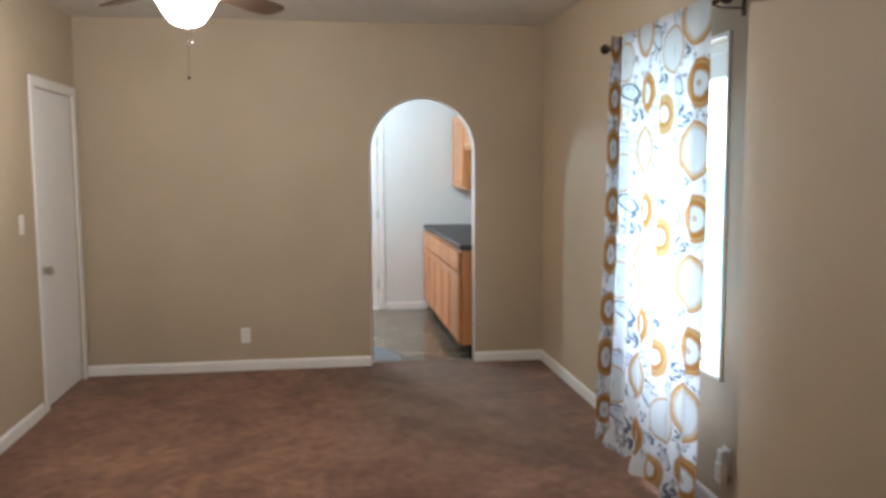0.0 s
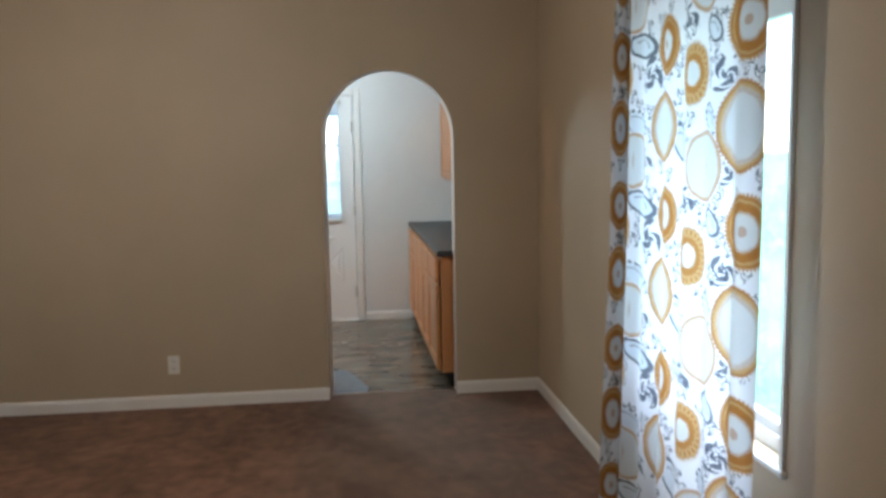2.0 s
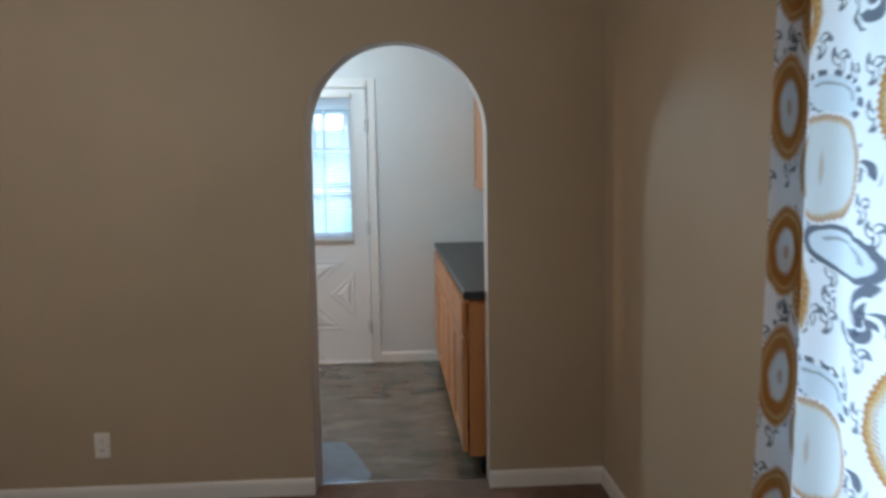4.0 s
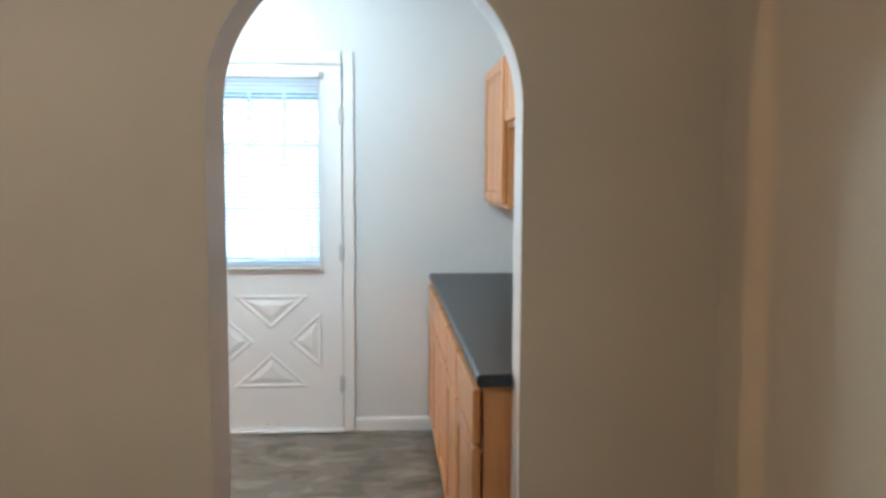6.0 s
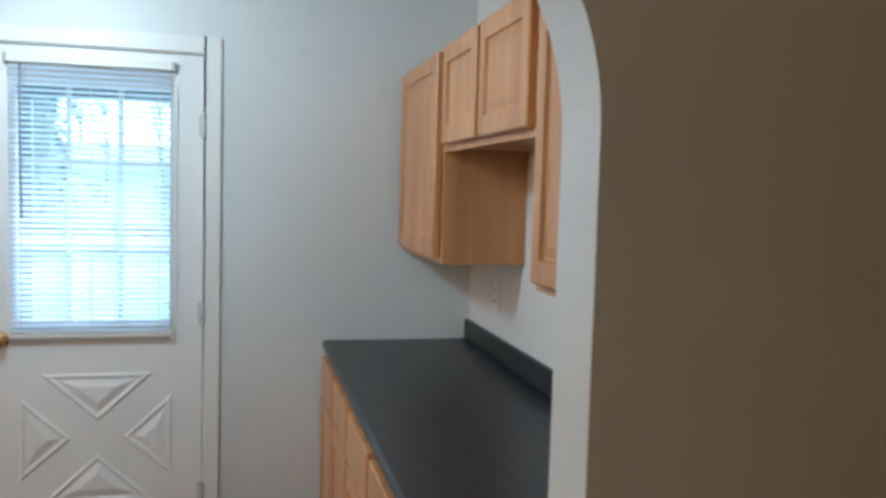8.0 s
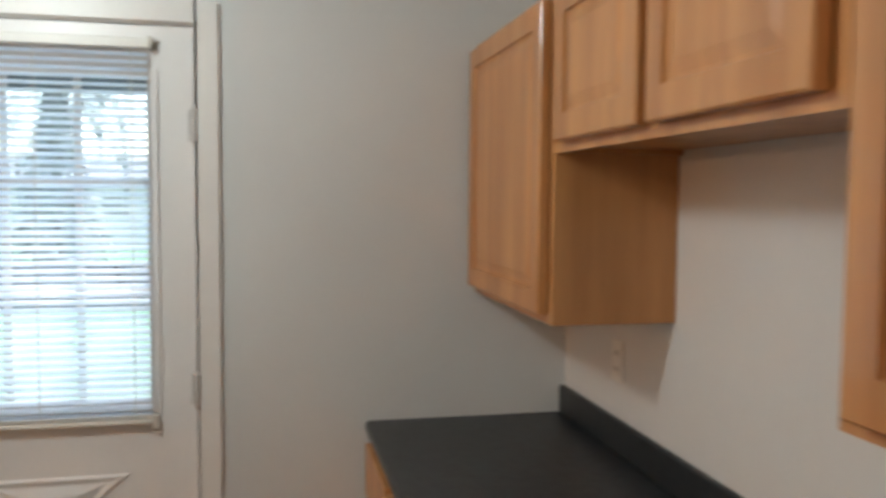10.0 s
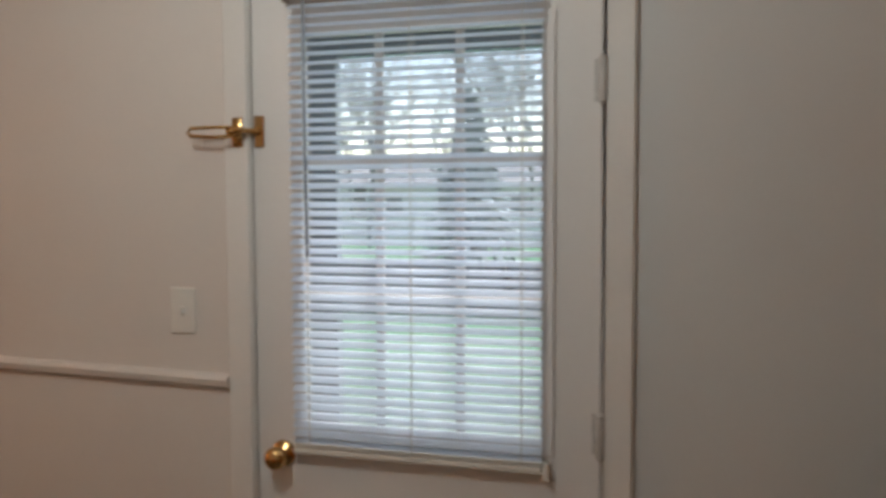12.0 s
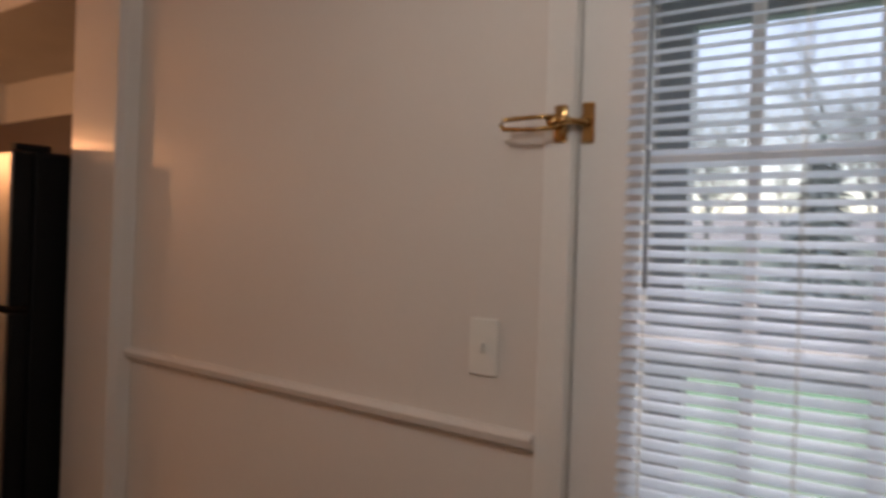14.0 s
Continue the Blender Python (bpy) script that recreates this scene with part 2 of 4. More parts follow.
def lathe(profile, m=Matrix(), steps=24, bm=None):
    """Rings of (radius, height) round the z axis, moved by m."""
    bm = bm or bmesh.new()
    rings = []
    for r, z in profile:
        if r < 1e-5:
            rings.append([bm.verts.new(m @ Vector((0, 0, z)))])
        else:
            rings.append([bm.verts.new(m @ Vector((r * math.cos(2 * math.pi * i / steps), r * math.sin(2 * math.pi * i / steps), z))) for i in range(steps)])
    for p, q in zip(rings, rings[1:]):
        for i in range(steps):
            j = (i + 1) % steps
            if len(p) == 1 and len(q) > 1:
                bm.faces.new((p[0], q[i], q[j]))
            elif len(q) == 1 and len(p) > 1:
                bm.faces.new((p[i], p[j], q[0]))
            elif len(p) > 1:
                bm.faces.new((p[i], p[j], q[j], q[i]))
    return bm


def tube(points, radius, steps=8, bm=None):
    bm = bm or bmesh.new()
    pts = [Vector(p) for p in points]
    rings = []
    for i, p in enumerate(pts):
        d = (pts[min(i + 1, len(pts) - 1)] - pts[max(i - 1, 0)]).normalized()
        u = d.orthogonal().normalized() if abs(d.z) > 0.9 else d.cross(Vector((0, 0, 1))).normalized()
        w = d.cross(u)
        rings.append([bm.verts.new(p + radius * (u * math.cos(2 * math.pi * k / steps) + w * math.sin(2 * math.pi * k / steps))) for k in range(steps)])
    for p, q in zip(rings, rings[1:]):
        for k in range(steps):
            bm.faces.new((p[k], p[(k + 1) % steps], q[(k + 1) % steps], q[k]))
    bm.faces.new(rings[0][::-1])
    bm.faces.new(rings[-1])
    return bm


def slab(cells, axis, lo, hi, bm=None):
    bm = bm or bmesh.new()
    for (u0, v0, u1, v1) in cells:
        if axis == "x":
            box((lo, u0, v0), (hi, u1, v1), 0, bm)
        else:
            box((u0, lo, v0), (u1, hi, v1), 0, bm)
    bmesh.ops.remove_doubles(bm, verts=bm.verts, dist=1e-5)
    bad = {}
    for f in bm.faces:
        bad.setdefault(tuple(round(c, 4) for c in f.calc_center_median()), []).append(f)
    bmesh.ops.delete(bm, geom=[f for fs in bad.values() if len(fs) > 1 for f in fs], context="FACES")
    return bm


def empty(name, at=(0, 0, 0)):
    ob = new(name)
    ob.location = at
    return ob


def under(ob, parent):
    """Makes ob, built in world places, a part of an Empty that stands elsewhere."""
    ob.parent = parent
    ob.matrix_parent_inverse = Matrix.Translation(parent.location).inverted()
    return ob


def structure(ob, label, category):
    return tagged(ob, label, category, kind="structure")


# ---- setting ----
def arch_wall():
    """Wall between the rooms, with a round-headed opening through it."""
    aw, top = 0.811, 2.048
    r = aw / 2
    n = 36
    bm = bmesh.new()
    skew = 0.023      # the left reveal leans in towards the kitchen side

    def arc(y):
        lo = skew * y / T
        q = (aw - lo) / 2
        return [(lo + q - q * math.cos(math.pi * i / n), y, top - r + r * math.sin(math.pi * i / n)) for i in range(n + 1)]

    def quad(*p):
        bm.faces.new([bm.verts.new(q) for q in p])
    for y in (0, T):
        e = arc(y)
        quad((W - 0.1, y, 0), (e[0][0], y, 0), (e[0][0], y, H), (W - 0.1, y, H))
        quad((aw, y, 0), (R, y, 0), (R, y, H), (aw, y, H))
        for p, q in zip(e, e[1:]):
            quad(p, q, (q[0], y, H), (p[0], y, H))
    near, far = ([(e[0][0], e[0][1], 0)] + e + [(aw, e[0][1], 0)] for e in (arc(0), arc(T)))
    for k in range(len(near) - 1):
        quad(near[k], near[k + 1], far[k + 1], far[k])
    quad((W - 0.1, 0, H), (R, 0, H), (R, T, H), (W - 0.1, T, H))
    bmesh.ops.remove_doubles(bm, verts=bm.verts, dist=1e-5)
    for f in bm.faces:
        f.material_index = 0 if f.calc_center_median().y < 0.001 else 1
    return structure(link("wall_north", bm, (M_TAN, M_KITCH)), "tan painted wall with a round-headed archway to the kitchen", "wall")


arch_wall()
WIN = (-2.975, 0.620, -2.06, 2.055)     # living room window: y, z, y, z
bm = slab([(S, 0, WIN[0], WIN[1]), (WIN[0], 0, WIN[2], WIN[1]), (WIN[2], 0, 0.0, WIN[1]), (S, WIN[1], WIN[0], WIN[3]), (WIN[2], WIN[1], 0.0, WIN[3]),
           (S, WIN[3], WIN[0], H), (WIN[0], WIN[3], WIN[2], H), (WIN[2], WIN[3], 0.0, H)], "x", R, R + 0.15)
structure(link("wall_east", bm, M_TAN), "tan painted living room wall with a tall window", "wall")
structure(link("wall_kitchen_east", box((R, 0.0, 0), (R + 0.15, K + 0.14, H)), M_KITCH), "off-white painted kitchen wall behind the counter", "wall")
LD = (-0.875, -0.10, 2.030)           # closet door in the left wall: y, y, height
bm = slab([(S, 0, LD[0], LD[2]), (LD[1], 0, 0.0, LD[2]), (S, LD[2], LD[0], H), (LD[0], LD[2], LD[1], H), (LD[1], LD[2], 0.0, H)], "x", L - 0.12, L)
structure(link("wall_west", bm, M_TAN), "tan painted wall with a white closet door", "wall")
structure(link("wall_south", box((W - 0.1, S - 0.12, 0), (R + 0.15, S, H)), M_TAN), "plain tan painted wall", "wall")
structure(link("wall_far_west", box((W - 0.1, S, 0), (W, T, H)), M_TAN), "plain tan painted end wall", "wall")
structure(link("wall_closet", box((L - 0.75, -1.3, 0), (L - 0.70, 0, H)), M_TAN), "plain tan closet wall", "wall")
structure(link("floor_living", box((W - 0.1, S - 0.12, -0.10), (R + 0.15, 0.108, 0.0)), M_CARPET), "worn brown cut-pile carpet", "carpet")
structure(link("floor_kitchen", box((W - 0.1, 0.108, -0.10), (R + 0.15, 3.4, -0.003)), M_VINYL), "grey-brown stone-look sheet vinyl floor", "floor")
structure(link("ceiling_living", box((W - 0.1, S - 0.12, H), (R + 0.15, T, H + 0.1)), M_CEIL), "off-white textured ceiling", "ceiling")
structure(link("ceiling_kitchen", box((W - 0.1, T, HK), (R + 0.15, K + 0.14, HK + 0.1)), M_CEIL), "off-white kitchen ceiling", "ceiling")

# kitchen wall with the back door, a pilaster and the alcove beyond it
DX0, DX1, DH = -0.617, 0.214, 2.080
PIL = -2.107
bm = slab([(PIL, 0, DX0 - 0.03, DH + 0.03), (DX1 + 0.03, 0, R, DH + 0.03), (PIL, DH + 0.03, DX0 - 0.03, H), (DX0 - 0.03, DH + 0.03, DX1 + 0.03, H), (DX1 + 0.03, DH + 0.03, R, H)], "y", K, K + 0.14)
for f in bm.faces:
    f.material_index = 1 if f.calc_center_median().x < DX0 - 0.05 else 0
structure(link("wall_kitchen_north", bm, (M_KITCH, M_PANEL)), "off-white kitchen wall beside the back door", "wall")
structure(link("pilaster", box((PIL - 0.27, K - 0.054, 0), (PIL, K + 0.9, HK), 0.012, None, 3), M_PANEL), "glossy white painted wall end", "wall")
structure(link("wall_alcove", box((W - 0.1, K + 0.9, 0), (PIL - 0.05, K + 1.0, H)), M_KITCH), "off-white wall behind the refrigerator", "wall")
structure(link("wall_kitchen_west", box((W - 0.1, T, 0), (W, K + 0.9, H)), M_KITCH), "plain off-white kitchen end wall", "wall")
structure(link("ceiling_alcove", box((W - 0.1, K + 0.14, 2.36), (PIL - 0.2, K + 0.9, 2.44)), M_CEIL), "off-white alcove ceiling", "ceiling")
structure(link("corner_trim", prism([(PIL, K - 0.048), (PIL + 0.012, K - 0.036), (PIL + 0.022, K), (PIL, K)], "z", 0, HK), M_PANEL), "white painted corner moulding", "trim")

structure(link("floor_edge_strip", box((0.002, 0.102, 0.0), (0.809, 0.118, 0.004), 0.0015), M_NICKEL), "thin metal strip between carpet and vinyl", "trim")


def baseboard(name, a, b, normal, h=0.078, t=0.014):
    """Skirting with a rounded top, from a to b along a wall."""
    a, b, nrm = Vector((*a, 0)), Vector((*b, 0)), Vector((*normal, 0))
    prof = [(0, 0), (t, 0), (t, h * 0.72), (t * 0.75, h * 0.9), (t * 0.3, h), (0, h)]
    bm = bmesh.new()
    rows = [[bm.verts.new(p + nrm * u + Vector((0, 0, v))) for u, v in prof] for p in (a, b)]
    for i in range(len(prof)):
        j = (i + 1) % len(prof)
        bm.faces.new((rows[0][i], rows[0][j], rows[1][j], rows[1][i]))
    bm.faces.new(rows[0][::-1])
    bm.faces.new(rows[1])
    return structure(link(name, bm, M_WHITE), "white painted wooden baseboard", "baseboard")


baseboard("baseboard_north_1", (L, 0), (0.0, 0), (0, -1))
baseboard("baseboard_north_2", (0.811, 0), (R, 0), (0, -1))
baseboard("baseboard_east", (R, S), (R, -0.015), (-1, 0))
baseboard("baseboard_west", (L, S), (L, -0.975), (1, 0))
baseboard("baseboard_kitchen", (0.287, K), (0.735, K), (0, -1))
bm = prism([(K - 0.004, 1.083), (K - 0.018, 1.090), (K - 0.022, 1.106), (K - 0.012, 1.116), (K, 1.118), (K, 1.078)], "x", PIL + 0.02, -0.6845)
for v in bm.verts:
    v.co.z -= (v.co.x + 0.6845) * 0.018      # the rail climbs a little towards the alcove
structure(link("chair_rail", bm, M_PANEL), "white painted chair rail moulding", "trim")


# ---- windows and doors ----
def living_window():
    """White window set in the wall, one sash of glass."""
    y0, z0, y1, z1 = WIN
    w = structure(empty("window_1", (R, (y0 + y1) / 2, z0)), "white framed window partly behind a printed curtain", "window")
    x0, x1 = R + 0.05, R + 0.11

    def add(name, bm, material, label=""):
        return under(link(name, bm, material, None, label), w)
    f = 0.045
    add("window_frame", slab([(y0, z0, y0 + f, z1), (y1 - f, z0, y1, z1), (y0 + f, z0, y1 - f, z0 + f), (y0 + f, z1 - f, y1 - f, z1)], "x", x0, x1), M_WHITE)
    s, a, b = 0.035, z0 + f, z1 - f
    add("sash", slab([(y0 + f, a, y0 + f + s, b), (y1 - f - s, a, y1 - f, b), (y0 + f + s, a, y1 - f - s, a + s), (y0 + f + s, b - 0.105, y1 - f - s, b)], "x", x0 + 0.012, x0 + 0.045), M_WHITE)
    g = add("pane", box((x0 + 0.026, y0 + f + s, a + s), (x0 + 0.030, y1 - f - s, b - 0.105)), M_GLASS)
    g.visible_shadow = False
    add("window_sill", box((R - 0.02, y0 - 0.03, z0 - 0.022), (R + 0.05, y1 + 0.03, z0 - 0.001), 0.004), M_WHITE)
    t = 0.012
    add("casing", slab([(y0 - 0.018, z0, y0, z1 + 0.018), (y1, z0, y1 + 0.018, z1 + 0.018), (y0, z1, y1, z1 + 0.018)], "x", R - t, R), M_WHITE)


living_window()


def casing(name, cells, axis, lo, hi, label):
    ob = structure(link(name, slab(cells, axis, lo, hi), M_WHITE), label, "trim")
    ob.modifiers.new("bevel", "BEVEL").width = 0.004
    return ob


def knob(parent, m, material, label):
    """Door knob: rose, neck and ball, its axis along the z of m."""
    body = part("knob", lathe([(0.0, 0.066), (0.016, 0.065), (0.025, 0.056), (0.028, 0.046), (0.025, 0.034), (0.014, 0.026), (0.011, 0.018), (0.013, 0.010), (0.030, 0.008), (0.033, 0.0), (0.0, 0.0)], m, 28), material, parent, label, smooth=True)
    return body


def closet_door():
    y0, y1, h = LD
    d = structure(empty("door_1", (L, y0, 0)), "closed plain white flush closet door", "door")
    under(link("door_leaf", box((L - 0.048, y0 + 0.004, 0.012), (L - 0.012, y1 - 0.004, h - 0.004), 0.002), M_DOOR), d)
    k = knob(d, pose(L - 0.012, y0 + 0.065, 0.885, 0, 90, 0), M_NICKEL, "satin nickel door knob")
    under(k, d)
    b = link("slide_bolt", lathe([(0, 0.012), (0.012, 0.011), (0.016, 0.004), (0.016, 0), (0, 0)], pose(L - 0.012, y0 + 0.03, 1.565, 0, 90, 0), 16), M_NICKEL, None, "small metal bolt plate", True)
    under(b, d)
    casing("door_casing_1", [(y0 - 0.062, 0, y0, h + 0.062), (y1, 0, y1 + 0.062, h + 0.062), (y0, h, y1, h + 0.062)], "x", L, L + 0.014, "white painted casing round the closet door")


closet_door()
FACE = K + 0.006      # inner face of the back door


def tri_panel(outline, name, parent):
    """A moulded triangular panel: lip, sunken groove and raised field."""
    c = Vector((sum(p[0] for p in outline) / 3, sum(p[1] for p in outline) / 3))

    def inset(d):
        out = []
        n = len(outline)
        for i in range(n):
            a, b, e = Vector(outline[i - 1]), Vector(outline[i]), Vector(outline[(i + 1) % n])
            u, v = (a - b).normalized(), (e - b).normalized()
            half = math.acos(max(-1, min(1, u.dot(v)))) / 2
            out.append(b + (u + v).normalized() * d / math.sin(half))
        return out
    bm = bmesh.new()
    rings = []
    for d, up in ((0, 0), (0.006, 0.006), (0.012, 0.006), (0.020, 0.001), (0.026, 0.001), (0.054, 0.011)):
        rings.append([bm.verts.new((p.x, FACE - up, p.y)) for p in inset(d)])
    for p, q in zip(rings, rings[1:]):
        for i in range(3):
            bm.faces.new((p[i], p[(i + 1) % 3], q[(i + 1) % 3], q[i]))
    bm.faces.new(rings[-1])
    return under(link(name, bm, M_DOOR), parent)


def back_door():
    """Nine-light crossbuck door with its hinges, knob, glass and glazing bars."""
    d = structure(empty("door_2", (DX0, K, 0)), "closed white crossbuck back door with nine panes", "door")
    x0, x1, h = DX0 + 0.004, DX1 - 0.004, DH - 0.004
    gx0, gx1, gz0, gz1 = -0.489, 0.088, 1.000, 1.930

    def add(name, bm, material, label="", smooth=False):
        return under(link(name, bm, material, None, label, smooth), d)
    add("door_leaf", slab([(x0, 0.02, gx0, h), (gx1, 0.02, x1, h), (gx0, 0.02, gx1, gz0), (gx0, gz1, gx1, h)], "y", FACE, FACE + 0.042), M_DOOR)
    add("glazing_frame", slab([(gx0 - 0.022, gz0 - 0.022, gx0 + 0.006, gz1 + 0.022), (gx1 - 0.006, gz0 - 0.022, gx1 + 0.022, gz1 + 0.022), (gx0 + 0.006, gz0 - 0.022, gx1 - 0.006, gz0 + 0.006), (gx0 + 0.006, gz1 - 0.006, gx1 - 0.006, gz1 + 0.022)], "y", FACE - 0.008, FACE + 0.001), M_DOOR)
    g = add("pane", box((gx0, FACE + 0.018, gz0), (gx1, FACE + 0.022, gz1)), M_GLASS)
    g.visible_shadow = False
    for x in (-0.297, -0.105):
        add("glazing_bar", box((x - 0.011, FACE + 0.006, gz0), (x + 0.011, FACE + 0.017, gz1), 0.003), M_DOOR)
    for z in (1.632, 1.315):
        add("glazing_bar", box((gx0, FACE + 0.0075, z - 0.011), (gx1, FACE + 0.0155, z + 0.011), 0.003), M_DOOR)
    cx = -0.192
    for o in ([(cx - 0.213, 0.790), (cx + 0.213, 0.790), (cx, 0.596)], [(cx - 0.215, 0.260), (cx + 0.215, 0.260), (cx, 0.458)],
              [(cx + 0.285, 0.700), (cx + 0.285, 0.358), (cx + 0.098, 0.527)], [(cx - 0.290, 0.700), (cx - 0.290, 0.358), (cx - 0.098, 0.527)]):
        tri_panel(o, "crossbuck_panel", d)
    for z in (1.798, 1.032, 0.275):
        hb = box((x1 - 0.016, FACE - 0.002, z - 0.045), (x1 + 0.012, FACE, z + 0.045))
        lathe([(0, -0.054), (0.004, -0.052), (0.0095, -0.046), (0.0095, 0.046), (0.004, 0.052), (0, 0.054)], pose(x1 + 0.003, FACE - 0.021, z), 12, hb)
        add("hinge", hb, M_HINGE, "worn painted butt hinge")
    k = knob(d, pose(-0.546, FACE, 0.930, 90, 0, 0), M_BRASS, "polished brass door knob")
    under(k, d)
    add("kick_screw", lathe([(0, 0.004), (0.005, 0.003), (0.006, 0), (0, 0)], pose(-0.16, FACE, 0.045, 90, 0, 0), 8), M_NICKEL)
    add("kick_screw", lathe([(0, 0.004), (0.005, 0.003), (0.006, 0), (0, 0)], pose(-0.22, FACE, 0.045, 90, 0, 0), 8), M_NICKEL)
    structure(link("door_jamb", slab([(DX0 - 0.03, 0.0, DX0, DH + 0.03), (DX1, 0.0, DX1 + 0.03, DH + 0.03), (DX0, DH, DX1, DH + 0.03)], "y", K - 0.001, K + 0.139), M_WHITE), "white painted door jamb", "trim")
    casing("door_casing_2", [(DX1 + 0.004, 0, DX1 + 0.068, DH + 0.068), (DX0 - 0.003, DH + 0.004, DX1 + 0.004, DH + 0.068)], "y", K - 0.016, K + 0.004, "white painted casing round the back door")
    casing("door_casing_3", [(DX0 - 0.067, 0, DX0 - 0.003, DH + 0.068)], "y", K - 0.010, K + 0.004, "white painted casing on the latch side of the back door")
    structure(link("door_threshold", box((DX0, K - 0.03, -0.003), (DX1, K + 0.14, 0.016), 0.005), M_WHITE), "white painted door threshold", "trim")
    structure(link("weatherstrip", slab([(DX0, 0.016, DX0 + 0.008, DH), (DX1 - 0.006, 0.016, DX1, DH), (DX0 + 0.008, DH - 0.006, DX1 - 0.006, DH)], "y", FACE + 0.006, FACE + 0.06), M_GAP), "grey weatherstrip in the door gap", "trim")


back_door()


def storm_door():
    s = structure(empty("door_3", (DX0, K + 0.14, 0)), "blue-grey aluminium storm door outside the back door", "door")
    y0, y1 = K + 0.165, K + 0.20

    def add(name, bm, material):
        return under(link(name, bm, material), s)
    x0, x1 = DX0 - 0.03, DX1 + 0.03
    add("frame", slab([(x0, 0, x0 + 0.18, DH), (x1 - 0.06, 0, x1, DH), (x0 + 0.18, 0, x1 - 0.06, 0.28), (x0 + 0.18, 1.905, x1 - 0.06, DH), (x0 + 0.18, 1.255, x1 - 0.06, 1.385)], "y", y0, y1), M_ALU)
    for a, b in ((0.28, 1.255), (1.385, 1.905)):
        g = add("pane", box((x0 + 0.18, y0 + 0.016, a), (x1 - 0.06, y0 + 0.019, b)), M_GLASS)
        g.visible_shadow = False
    add("handle", tube([(-0.03, y0 + 0.002, 1.375), (-0.03, y0 - 0.025, 1.377), (-0.018, y0 - 0.03, 1.35), (-0.008, y0 - 0.03, 1.31), (0.0, y0 - 0.025, 1.30)], 0.008), M_BLACK)


storm_door()


# ---- living room things ----
# the print's repeat, 0.56 m tall: across the cloth, height, half width, half height, kind
MEDALLIONS = ((0.106, 1.488, 0.128, 0.103, "plain"), (0.700, 1.472, 0.112, 0.108, "plain"), (0.930, 1.022, 0.148, 0.128, "toothed"),
              (0.378, 1.040, 0.102, 0.122, "toothed"), (0.405, 1.307, 0.088, 0.100, "thick"), (0.965, 1.298, 0.135, 0.104, "thick"),
              (0.618, 1.192, 0.094, 0.102, "flower"), (0.030, 1.229, 0.066, 0.084, "flower"), (-0.075, 1.315, 0.085, 0.095, "thick"), (-0.080, 1.050, 0.085, 0.110, "thick"))
PAISLEYS = ((0.170, 1.330, 0.120, 0.050, 1), (0.510, 0.985, 0.055, 0.066, 1), (0.750, 1.306, 0.050, 0.044, 1), (0.120, 1.062, 0.100, 0.050, 0), (0.730, 1.047, 0.046, 0.052, 0))
SPRIGS = ((0.830, 1.168, 0.085, 0.050), (0.270, 1.215, 0.090, 0.070), (0.845, 1.457, 0.070, 0.046), (0.588, 1.362, 0.072, 0.046), (-0.060, 1.185, 0.060, 0.050), (0.235, 0.925, 0.060, 0.046))
REPEAT = 0.56


